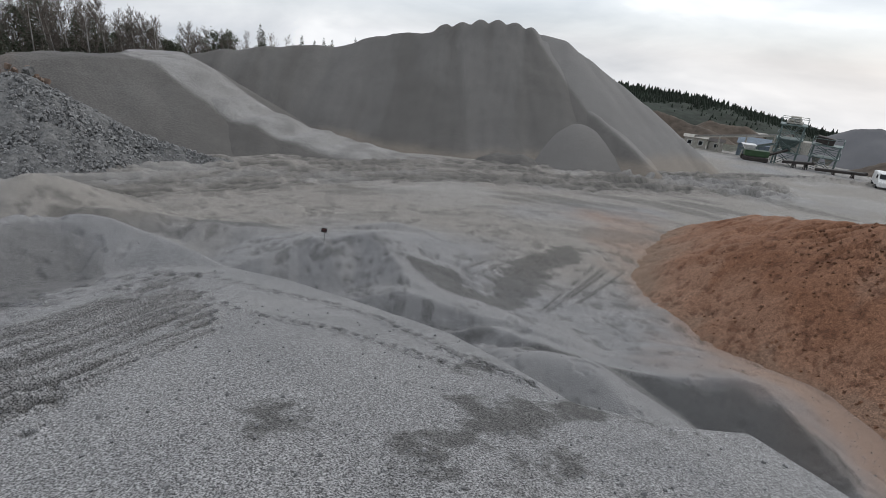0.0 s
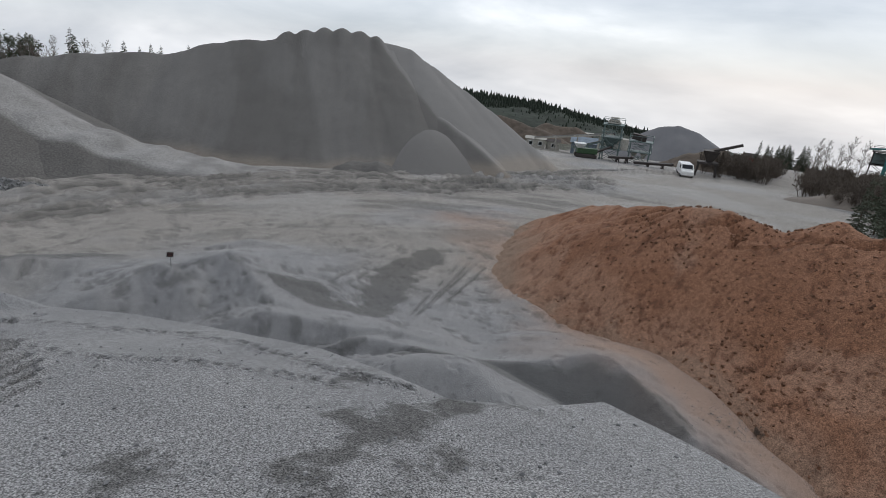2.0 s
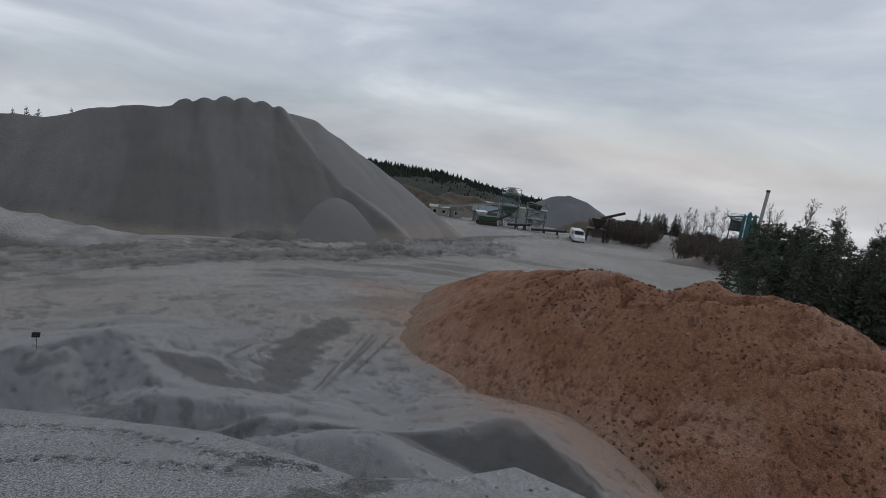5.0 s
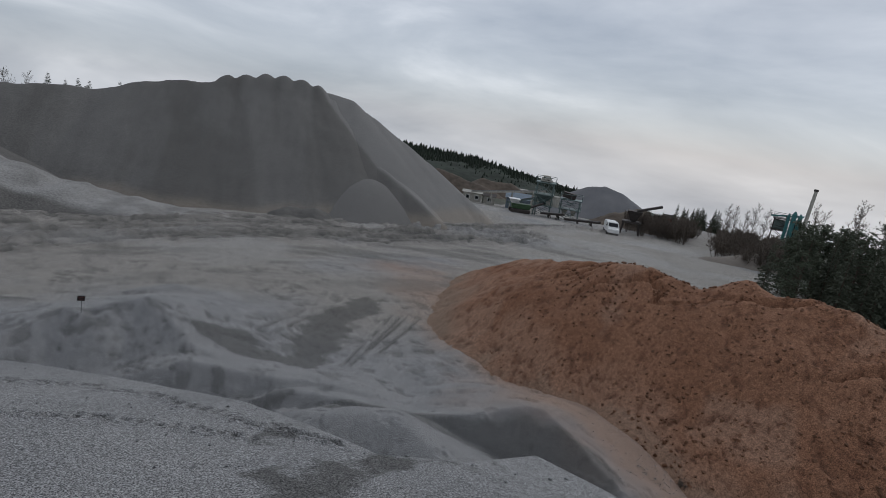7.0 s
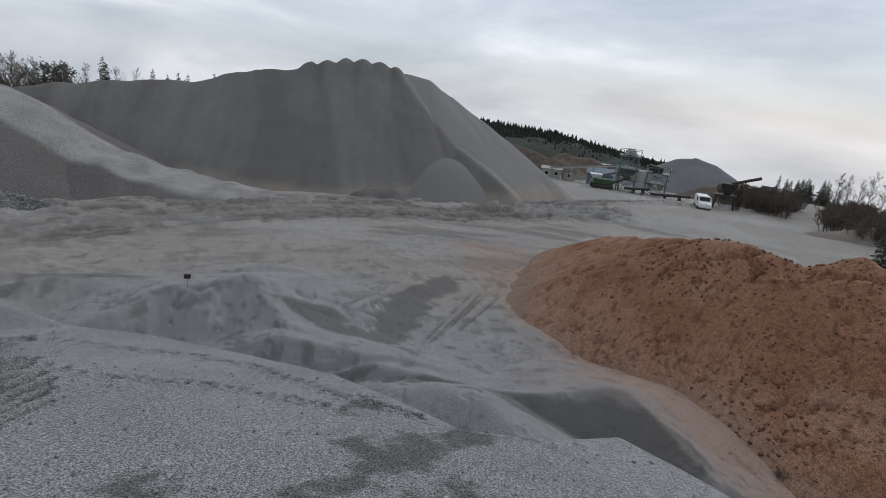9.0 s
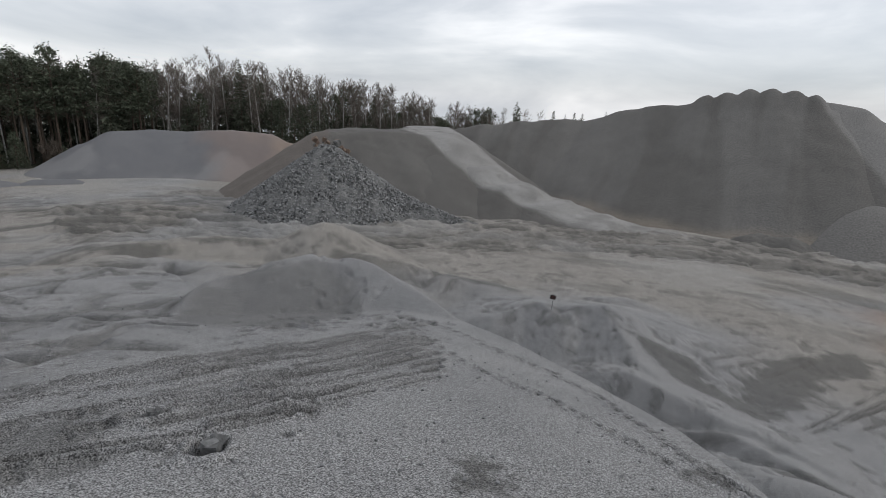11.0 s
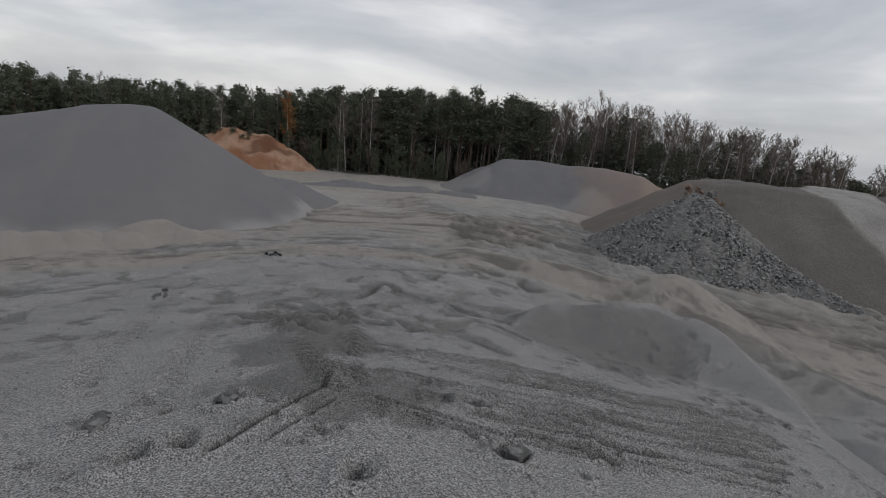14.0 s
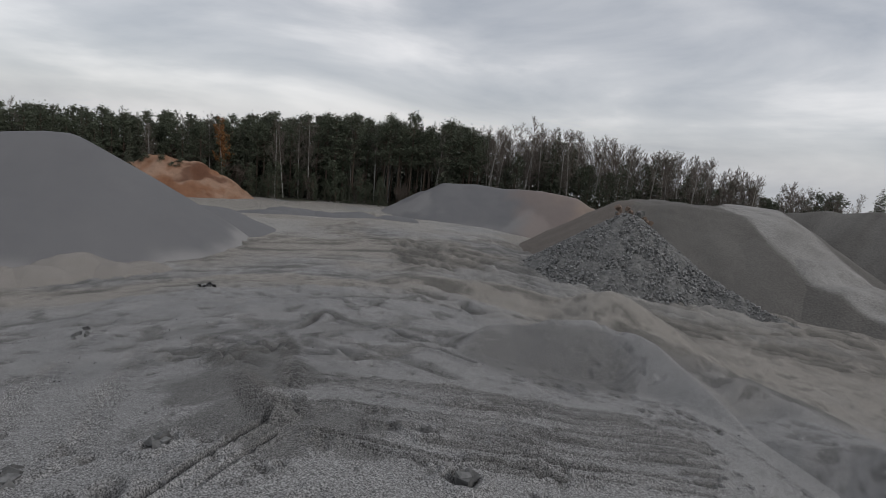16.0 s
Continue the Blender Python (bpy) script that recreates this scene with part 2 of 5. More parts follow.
def sheet(name, X, Y, Z, mat, keep=None, attrs=None, parent=None):
    """One mesh from a grid of places; quads only where keep holds."""
    n, m = X.shape
    idx = np.arange(n * m).reshape(n, m)
    quads = np.stack([idx[:-1, :-1], idx[1:, :-1], idx[1:, 1:], idx[:-1, 1:]], -1).reshape(-1, 4)
    if keep is not None:
        k = keep[:-1, :-1] | keep[1:, :-1] | keep[1:, 1:] | keep[:-1, 1:]
        quads = quads[k.reshape(-1)]
    used = np.zeros(n * m, bool)
    used[quads.reshape(-1)] = True
    remap = np.cumsum(used) - 1
    quads = remap[quads]
    co = np.stack([X, Y, Z], -1).reshape(-1, 3)[used]
    me = bpy.data.meshes.new(name)
    me.vertices.add(len(co))
    me.vertices.foreach_set("co", co.astype(np.float32).reshape(-1))
    me.loops.add(quads.size)
    me.loops.foreach_set("vertex_index", quads.astype(np.int32).reshape(-1))
    me.polygons.add(len(quads))
    me.polygons.foreach_set("loop_start", np.arange(0, quads.size, 4, dtype=np.int32))
    me.polygons.foreach_set("use_smooth", np.ones(len(quads), bool))
    me.update(calc_edges=True)
    for key, val in (attrs or {}).items():
        at = me.attributes.new(key, "FLOAT", "POINT")
        at.data.foreach_set("value", np.clip(val, 0, 1).reshape(-1)[used].astype(np.float32))
    me.materials.append(mat)
    ob = new(name, me)
    if parent:
        ob.parent = parent
    return ob


# ---- the ground: one sheet from the hilltop to the horizon ----
az = np.radians(np.concatenate([np.arange(-76, 114, 0.2), np.arange(114, 284.1, 4.0)]))
az[-1] = az[0] + 2 * math.pi
rad = np.concatenate([[0.0005, 0.6], np.exp(np.arange(math.log(1.1), math.log(3.4), 0.0068)), np.exp(np.arange(math.log(3.41), math.log(12.5), 0.0036)), np.exp(np.arange(math.log(12.55), math.log(62), 0.0068)), np.exp(np.arange(math.log(62.5), math.log(125), 0.012)), np.exp(np.arange(math.log(127), math.log(4900), 0.06)), [4950]])
AZ, RAD = np.meshgrid(az, rad, indexing="ij")
GX, GY = 0.12 - np.sin(AZ) * RAD, -0.3 + np.cos(AZ) * RAD
GZ = ground_height(GX, GY)
TURNED = np.zeros_like(GZ)  # freshly turned, damp gravel


def press(pts, width, depth, lip=0.4, tread=0.0, seed=1, breaks=0.35):
    """A wheel or blade mark pressed into the ground along a line; tread: the pitch of its cross bars."""
    pad = width * 3
    xs, ys = [p[0] for p in pts], [p[1] for p in pts]
    m = (GX > min(xs) - pad) & (GX < max(xs) + pad) & (GY > min(ys) - pad) & (GY < max(ys) + pad)
    x, y = GX[m], GY[m]
    wob = 0.35 * width * fbm(x, y, 1.2, 2, seed)
    d, _, run = along(x + wob, y + wob, pts)
    cut = -np.exp(-(d / (0.5 * width)) ** 2) + lip * np.exp(-((d - width) / (0.45 * width)) ** 2)
    if tread:
        cut = np.exp(-(d / (0.6 * width)) ** 4) * np.sin((run + 0.6 * d) * 2 * math.pi / tread)
    part = smooth(-breaks, breaks, fbm(x, y, 1.1, 3, seed + 5) + breaks * 0.6)
    GZ[m] += 1.7 * depth * cut * part
    fresh = np.clip(-cut, 0, 1) * 0.7 if tread else np.exp(-(d / (0.75 * width)) ** 2)
    TURNED[m] = np.maximum(TURNED[m], fresh * part * min(1.0, depth * 18))


def dent(p, size, depth, turn=0.0, long=1.6):
    m = (np.abs(GX - p[0]) < size * 4) & (np.abs(GY - p[1]) < size * 4)
    x, y = GX[m] - p[0], GY[m] - p[1]
    u, w = (x * math.cos(turn) + y * math.sin(turn)) / long, -x * math.sin(turn) + y * math.cos(turn)
    q = np.hypot(u, w) / size + 0.9 * fbm(x + p[0], y + p[1], size * 1.5, 2, 3)
    TURNED[m] = np.maximum(TURNED[m], 0.8 * np.exp(-q ** 2 * 1.6))
    GZ[m] += 1.1 * depth * (-np.exp(-q ** 2 * 2.0) + 0.45 * np.exp(-((q - 1.5) / 0.5) ** 2))


def on_hill(b, el):
    """Where the hilltop lies on a bearing, el degrees below the eye."""
    tilt = float(np.interp(b, *TILT))
    return bearing(b, 1.62 / (math.tan(radians(el)) - tilt), 0)


# blade marks across the hilltop: thin scores, deep gouges where the blade left the edge
SCORE_TOP = ([24, 26.2, 39.8, 54.3, 71.9], [23.3, 23.6, 25.6, 25.8, 25.1])
SCORE_LOW = ([24, 26.2, 38.2, 55.9, 71.4], [29.0, 29.4, 31.7, 32.4, 30.4])
rb = random.Random(14)


def score(w, b):
    return on_hill(b, float(np.interp(b, *SCORE_TOP)) * (1 - w) + float(np.interp(b, *SCORE_LOW)) * w + 0.5)


for k in range(30):
    w, b0, b1 = rb.uniform(-0.02, 1.15), rb.uniform(27, 48), rb.uniform(50, 76)
    drift = rb.uniform(-0.06, 0.06)
    press([score(w + drift * u + 0.012 * math.sin(5 * u + k), b0 + (b1 - b0) * u) for u in (0, 0.2, 0.4, 0.6, 0.8, 1)], rb.uniform(0.03, 0.055), rb.uniform(0.03, 0.05), 0.55, 0, k * 3 + 1, 0.25)
for k in range(9):
    w = 0.02 + 0.125 * k
    b0, b1 = 26.2 - 0.18 * k + rb.uniform(-0.3, 0.3), rb.uniform(40, 56)
    press([score(w + 0.03 * u + 0.01 * math.sin(4 * u + k), b0 + (b1 - b0) * u) for u in (0, 0.2, 0.4, 0.7, 1)], rb.uniform(0.07, 0.10), rb.uniform(0.05, 0.065), 0.5, 0, 40 + 5 * k, 0.12)
    press([score(w + 0.05, b0 + rb.uniform(0, 1)), score(w + 0.055, b0 + rb.uniform(5, 9))], 0.04, 0.04, 0.5, 0, 42 + 5 * k, 0.25)
# wheel tracks curving over the hilltop
press([on_hill(88.5, 35.6), on_hill(81, 32.6), on_hill(75, 29.9)], 0.065, 0.05, 0.5, 0, 61, 0.3)
press([on_hill(88.0, 37.2), on_hill(80, 34.0), on_hill(74, 31.2)], 0.065, 0.05, 0.5, 0, 62, 0.3)
press([on_hill(83, 21.6), on_hill(79, 25), on_hill(74, 30)], 0.34, 0.045, 0, 0.24, 63)
press([on_hill(74, 30), on_hill(73, 25), on_hill(74, 21.5), on_hill(80, 19)], 0.30, 0.045, 0, 0.24, 64)
press([on_hill(95, 31), on_hill(90, 25), on_hill(87, 21)], 0.32, 0.022, 0, 0.22, 65)
press([on_hill(101, 28), on_hill(96, 23.5), on_hill(90, 19.5)], 0.32, 0.022, 0, 0.22, 66)
press([on_hill(73, 21), on_hill(70, 19.6), on_hill(64, 20.4), on_hill(58, 22)], 0.2, 0.06, 0.5, 0, 67)
press([on_hill(76, 20), on_hill(70, 21.5), on_hill(63, 23)], 0.34, 0.05, 0, 0.3, 68)
rnd = random.Random(5)
for k in range(14):
    a, e = rnd.uniform(56, 82), rnd.uniform(17.5, 24)
    press([on_hill(a + 5, e + rnd.uniform(-1, 1)), on_hill(a, e), on_hill(a - 6, e + rnd.uniform(-1.5, 1.5))], rnd.uniform(0.12, 0.3), rnd.uniform(0.03, 0.08), 0.5, 0, 80 + k)
# footprints along the rim and over the near slope
for u in np.arange(0, 1, 0.028):
    b = 27 - 42 * u
    dent(on_hill(b + rnd.uniform(-0.4, 0.4), float(np.interp(b, [-15, -3, 5, 12, 20, 27], [35.4, 33.0, 30.2, 28.2, 26.2, 24.0]))), 0.05, 0.035, rnd.uniform(0, 3))
for u in np.arange(0, 1, 0.045):
    b = 30 - 34 * u
    dent(on_hill(b + rnd.uniform(-0.5, 0.5), float(np.interp(b, [-4, 9, 20, 30], [34.6, 31.6, 29.0, 25.0]))), 0.045, 0.035, rnd.uniform(0, 3))
for k in range(60):
    dent(on_hill(rnd.uniform(28, 48), rnd.uniform(23.4, 24.8)), rnd.uniform(0.04, 0.08), 0.035, rnd.uniform(0, 3))
for k in range(170):
    dent(on_hill(rnd.uniform(40, 106), rnd.uniform(19.5, 36)), rnd.uniform(0.02, 0.07), rnd.uniform(0.01, 0.035), rnd.uniform(0, 3))
for b, e in ((52.2, 35.0), (57.4, 30.9), (99.4, 31.4), (86.7, 31.1), (71.5, 38.2), (96.5, 35), (92, 34.5)):
    dent(on_hill(b, e), 0.10, 0.10, b, 1.4)
for k in range(50):
    b = rnd.uniform(2, 20)
    dent(sight(b, -22.6 - rnd.random() * 2, rnd.uniform(14.5, 17)), 0.08, 0.04, rnd.uniform(0, 3))
# ruts, tread marks and scrapes on the pit floor
for k, (p, q) in enumerate((((-13.2, 27.6), (-18.6, 20.6)), ((-14.2, 27.4), (-19.6, 20.6)), ((-16.0, 25.6), (-20.4, 20.4)), ((-17.4, 25.6), (-21.8, 20.6)), ((-5.5, 25.0), (-9.5, 21.2)), ((-4.4, 24.6), (-8.6, 21.0)), ((-8, 24.4), (-13, 20.6)))):
    press([bearing(p[0], 8.3 / math.tan(radians(p[1])), 0), bearing(q[0], 8.5 / math.tan(radians(q[1])), 0)], 0.075, 0.05, 0.5, 0, 100 + k, 0.3)
for k, (p, q) in enumerate((((-21.5, 27.6), (-22.6, 23.4)), ((-26, 27.4), (-26.2, 23.6)), ((-3.2, 24.4), (-8.6, 20.6)), ((1.5, 22.8), (-5, 18.8)))):
    press([bearing(p[0], 8.3 / math.tan(radians(p[1])), 0), bearing(q[0], 8.5 / math.tan(radians(q[1])), 0)], 0.4, 0.04, 0, 0.3, 110 + k, 0.3)
for k in range(12):
    off = 1.1 * k - 5.5
    press([sight(62, -12.2, 43 + off), sight(42, -14.2, 37 + off), sight(22, -14.6, 38 + off), sight(4, -13.6, 42 + off), sight(-18, -12.8, 47 + off), sight(-34, -11.4, 60 + off)], 1.0 if k % 3 == 1 else 0.5, 0.20, 0.6, 0, 130 + k, 0.2)
for k in range(9):
    press([sight(-16 - k * 1.2, -12, 46 + k), sight(-26 - k, -10.6, 62 + 2 * k), sight(-36 - k, -9.4, 80 + 2 * k)], 0.6, 0.14, 0.6, 0, 150 + k, 0.3)
for k in range(8):
    press([sight(104, -19 + 0.35 * k, 24 + 1.0 * k), sight(95, -18.5 + 0.3 * k, 26 + 1.1 * k), sight(86, -16.5, 31 + 1.0 * k)], 0.3, 0.09, 0.5, 0, 170 + k, 0.3)
for k in range(12):
    press([sight(78 - k, -12, 44 + 1.6 * k), sight(66, -11.6, 46 + 1.6 * k), sight(54, -11.6, 46 + 1.3 * k), sight(46, -12, 45 + k)], 0.5, 0.14, 0.6, 0, 190 + k, 0.3)
rough_floor = smooth(13, 20, RAD) * smooth(70, 45, RAD)
GB = np.degrees(np.arctan2(-GX, GY))
GZ += rough_floor * (0.45 + 0.5 * smooth(18, 30, GB) + 0.9 * smooth(8, 20, GB) * smooth(50, 38, GB)) * (0.16 * fbm(GX, GY, 2.6, 4, 71) + 0.08 * np.abs(fbm(GX, GY, 1.0, 3, 72)))
# churned lines that follow the contour round the hill
ring = fbm(GB * 0.16 + 0.03 * RAD, RAD * 1.0, 1.3, 4, 75)
west_floor = smooth(9, 13, RAD) * smooth(62, 50, RAD) * smooth(22, 40, GB)
GZ += 0.30 * west_floor * ring * smooth(60, 20, RAD)
TURNED = np.maximum(TURNED, 0.75 * west_floor * smooth(-0.06, -0.3, ring))
speck = fbm(GX, GY, 0.55, 3, 91, 0.7)
TURNED = np.maximum(TURNED, 0.6 * smooth(0.24, 0.42, speck) * smooth(6, 9, RAD) * smooth(45, 30, RAD) * smooth(40, 55, GB))
TURNED = np.maximum(TURNED, 0.5 * smooth(0.26, 0.42, speck) * smooth(12, 15, RAD) * smooth(40, 28, RAD) * smooth(50, 40, GB))
GZ -= 0.05 * smooth(0.24, 0.42, speck) * smooth(6, 9, RAD) * smooth(45, 30, RAD)
ring2 = fbm(GB * 0.12, RAD * 0.8, 1.2, 4, 78)
TURNED = np.maximum(TURNED, 0.5 * smooth(24, 30, RAD) * smooth(60, 50, RAD) * smooth(24, 12, GB) * smooth(-0.1, -0.35, ring2))
# slumped scoops in the near berms
for b, e, d in ((-1.5, 28.6, 12.2), (-4.5, 29.2, 11.9), (-9.5, 30.2, 11.4)):
    dent(bearing(b, d, 0), 0.35, 0.2, radians(b + 90), 1.5)


def soil(x, y):
    b = np.degrees(np.arctan2(-x, y))
    r = np.hypot(x, y)
    n = fbm(x, y, 6, 4, 21)
    m = {}
    far_out = smooth(17, 26, r + 6 * n)
    m["dust"] = 0.75 * far_out * smooth(-0.35, 0.25, fbm(x, y, 11, 4, 5) + 0.25)
    d, _, _ = along(x, y, [sight(-20, -15.2, 31), sight(-23, -16.8, 28.5), sight(-27, -20.5, 22.5), sight(-32.5, -24.5, 18.2), sight(-38, -27.2, 16), sight(-45, -29.8, 14.2), sight(-54, -32.5, 12.8), sight(-62, -33, 12.5)])
    m["orange"] = smooth(3.4 + 1.6 * smooth(17, 24, y), 0.2, d + 2.4 * n + 0.9 * fbm(x, y, 1.2, 4, 23)) * 0.7
    d2, _, _ = along(x, y, [bearing(10, 2.6, 0), bearing(-3, 2.6, 0), bearing(-9, 3.1, 0), bearing(-18, 4.0, 0)])
    damp = 0.8 * smooth(0.42, -0.1, d2 + 1.5 * fbm(x, y, 0.7, 6, 2, 0.62))
    d3, _, _ = along(x, y, [sight(-8.5, -28.0, 15.6), sight(-9.4, -25.0, 18.0), sight(-12, -22.0, 20.8), sight(-15, -19.6, 23.6)])
    d5, _, _ = along(x, y, [sight(-0.6, -25.9, 16.9), sight(-5, -27.2, 16.0), sight(-8.6, -27.9, 15.6)])
    damp = np.maximum(damp, 0.7 * smooth(0.95, 0.65, np.minimum(d3, d5) + 0.7 * fbm(x, y, 1.2, 6, 7, 0.65)))
    d4, _, _ = along(x, y, [bearing(72, 4.4, 0), bearing(75, 5.4, 0), bearing(79, 8.0, 0), bearing(77, 10.5, 0)])
    damp = np.maximum(damp, 0.6 * smooth(0.8, 0.0, d4 + 1.8 * fbm(x, y, 0.9, 6, 4, 0.6)))
    # painted shade: the spur's face towards the hilltop is darkened
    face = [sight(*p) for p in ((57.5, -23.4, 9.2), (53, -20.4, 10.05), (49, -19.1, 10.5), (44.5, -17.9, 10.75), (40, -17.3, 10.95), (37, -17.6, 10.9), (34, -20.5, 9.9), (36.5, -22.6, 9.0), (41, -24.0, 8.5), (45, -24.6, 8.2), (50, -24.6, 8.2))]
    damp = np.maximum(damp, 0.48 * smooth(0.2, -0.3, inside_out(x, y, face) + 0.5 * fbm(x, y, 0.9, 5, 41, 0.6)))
    # painted shade again, in bands along the near sides of two berms
    shade_line, _, _ = along(x, y, [sight(-14, -31.4, 11.6), sight(-22, -33.0, 10.9), sight(-30, -32.0, 11.0), sight(-36, -30.0, 11.5), sight(-44, -32.2, 10.9)])
    damp = np.maximum(damp, 0.6 * smooth(0.7, 0.45, shade_line + 0.45 * fbm(x, y, 1.2, 4, 61)))
    shade_line, _, _ = along(x, y, [sight(1, -28.2, 13.3), sight(-4, -29.4, 12.8), sight(-9, -30.4, 12.4)])
    damp = np.maximum(damp, 0.5 * smooth(0.22, 0.05, shade_line + 1.1 * fbm(x, y, 0.45, 4, 64)))
    pool, _, _ = along(x, y, [sight(24, -21, 23), sight(19, -21.0, 22.5)])
    damp = np.maximum(damp, 0.6 * smooth(1.3, 0.7, pool + 0.8 * n))
    lane, _, _ = along(x, y, [sight(60, -12.6, 42), sight(40, -14.6, 36), sight(20, -14.9, 37), sight(0, -14.2, 40), sight(-20, -13.6, 44)])
    damp = np.maximum(damp, 0.45 * smooth(2.2, 0.8, lane + 1.5 * n) * smooth(-0.2, 0.1, fbm(x, y, 3, 3, 51) + 0.1))
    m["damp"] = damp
    m["pale"] = smooth(0.05, 0.35, fbm(x, y, 7, 5, 33)) * smooth(22, 40, r) * 0.45
    far = smooth(115, 150, r + 60 * n)
    m["moss"] = np.maximum(far, smooth(86, 96, r + 14 * n) * smooth(12, 20, b))
    return m


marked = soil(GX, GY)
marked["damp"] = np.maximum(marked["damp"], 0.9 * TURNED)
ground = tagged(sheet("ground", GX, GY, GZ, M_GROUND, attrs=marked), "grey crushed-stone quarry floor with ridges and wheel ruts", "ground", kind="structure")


# ---- stockpiles ----


def pile(name, label, pts, slope, mat, step, flat=0.0, rough=0.25, rsize=3.0, round_off=0.5, tweak=None, attrs=None, foot=0.4, owner=None, reach=22):
    line = [sight(*p) for p in pts]
    xs, ys = [p.x for p in line], [p.y for p in line]
    reach = reach + flat
    gx, gy = np.arange(min(xs) - reach, max(xs) + reach, step), np.arange(min(ys) - reach, max(ys) + reach, step)
    X, Y = np.meshgrid(gx, gy, indexing="ij")
    Z = heap(X, Y, line, slope, flat, round_off) + rough * fbm(X, Y, rsize, 4, len(name)) 
    if tweak:
        Z = tweak(X, Y, Z)
    keep = Z > ground_height(X, Y) - foot
    ob = sheet(name, X, Y, Z, mat, keep, attrs(X, Y, Z) if attrs else None, owner)
    return tagged(ob, label, "" if owner else "stockpile")


def big_tweak(X, Y, Z):
    # heaped loads along the crest
    d, z, run = along(X, Y, [sight(1.5, 0.9, 70), sight(-10, 0.9, 70)])
    Z = Z + 0.5 * np.abs(np.sin(run * 1.42)) * smooth(2.6, 0.2, d)
    # shallow runs down the faces
    return Z + 0.3 * fbm(X * 1.0, Y * 0.2, 2.5, 4, 6) * smooth(0.3, -1.5, Z)


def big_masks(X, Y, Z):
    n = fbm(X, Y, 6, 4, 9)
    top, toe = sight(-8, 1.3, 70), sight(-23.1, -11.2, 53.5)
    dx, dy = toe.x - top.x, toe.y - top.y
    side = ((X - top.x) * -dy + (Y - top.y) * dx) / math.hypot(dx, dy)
    # light painted in: everything right of the rib is paler, as the lit face
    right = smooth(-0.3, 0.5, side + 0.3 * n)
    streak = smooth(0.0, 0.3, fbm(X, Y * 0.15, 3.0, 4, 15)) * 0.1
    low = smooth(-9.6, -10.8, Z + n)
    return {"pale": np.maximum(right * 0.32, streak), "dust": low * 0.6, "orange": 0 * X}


big = tagged(new("crushed_stone_stockpile"), "tall dark grey crushed-stone stockpile with a bumpy crest", "stockpile")
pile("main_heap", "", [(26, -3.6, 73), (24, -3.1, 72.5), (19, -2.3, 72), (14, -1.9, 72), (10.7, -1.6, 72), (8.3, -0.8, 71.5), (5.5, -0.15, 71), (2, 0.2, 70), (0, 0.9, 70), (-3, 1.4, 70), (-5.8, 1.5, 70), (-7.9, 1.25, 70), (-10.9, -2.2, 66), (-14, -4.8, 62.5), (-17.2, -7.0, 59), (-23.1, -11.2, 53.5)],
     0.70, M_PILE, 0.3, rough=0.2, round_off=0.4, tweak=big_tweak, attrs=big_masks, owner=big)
pile("end_heap", "gravel end of the stockpile, tinted paler as if lit", [(-8.2, 1.1, 70.5), (-11.6, 0.5, 70.5), (-14, -0.9, 70), (-17.4, -2.9, 69.5), (-20.2, -4.7, 69), (-24.2, -7.4, 67.5), (-26.6, -9.3, 66)], 0.70, M_PILE, 0.3, rough=0.15, round_off=0.3, attrs=big_masks, owner=big)
pile("gravel_cone", "low pale cone of fine gravel against a stockpile", [(-14.1, -7.3, 58.0), (-14.0, -7.4, 58.1)], 0.68, M_PILE, 0.25, rough=0.08, round_off=2.0, attrs=lambda X, Y, Z: {"pale": 0.15 + 0 * X, "dust": 0 * X, "orange": 0 * X})
pile("spoil_heap", "small low heap of grey spoil at a stockpile foot", [(-6.2, -10.9, 52.0), (-8.6, -11.0, 51.8)], 0.5, M_PILE, 0.2, rough=0.6, rsize=1.4)


def ramp_masks(X, Y, Z):
    d, z, _ = along(X, Y, [sight(0, -13.0, 46.5), sight(6, -12.2, 48.5), sight(10, -11.6, 49), sight(15, -10.3, 51), sight(19, -8.7, 53), sight(22.7, -6.9, 56), sight(27, -3.7, 60), sight(27.5, -3.2, 75)])
    n = fbm(X, Y, 3, 4, 9)
    b = np.degrees(np.arctan2(-X, Y))
    return {"pale": smooth(3.4 + 2.0 * smooth(14, 4, b), 2.7 + 1.0 * smooth(14, 4, b), d + 0.6 * n) * (0.55 + 0.35 * fbm(X, Y, 1.5, 3, 5)), "dust": smooth(34, 37, b + 4 * n) * 0.06, "orange": smooth(35.5, 38, b + 4 * n) * 0.12}


haul = tagged(new("haul_ramp"), "pale gravel haul ramp with dark grey embankment sides", "ramp")
pile("embankment", "",
     [(0, -13.1, 47), (6, -12.3, 48.5), (10, -11.6, 49), (15, -10.3, 51), (19, -8.7, 53), (22.7, -6.9, 56), (27, -3.8, 60), (31, -3.7, 59), (34.5, -3.8, 58.5), (36.4, -4.0, 58.5), (37.2, -4.9, 58.5)], 0.66, M_PILE, 0.28, flat=2.6, rough=0.3, rsize=2, round_off=0.5, attrs=ramp_masks, owner=haul)
pile("roadway", "pale gravel track at the head of the ramp", [(27, -3.85, 60), (27.5, -3.2, 75)], 0.6, M_PILE, 0.3, flat=2.8, rough=0.15, attrs=ramp_masks, owner=haul)
ROCK_LINE = [(38.5, -5.5, 47), (37.5, -5.7, 46.5), (34, -8.3, 45.5), (31, -10.1, 44.5), (26.5, -12.0, 43.5), (21, -13.8, 42)]
pile("rock_heap", "heap of broken grey rock at the foot of the ramp", ROCK_LINE, 0.70, M_ROCK, 0.2, rough=0.5, rsize=0.9, round_off=0.2)


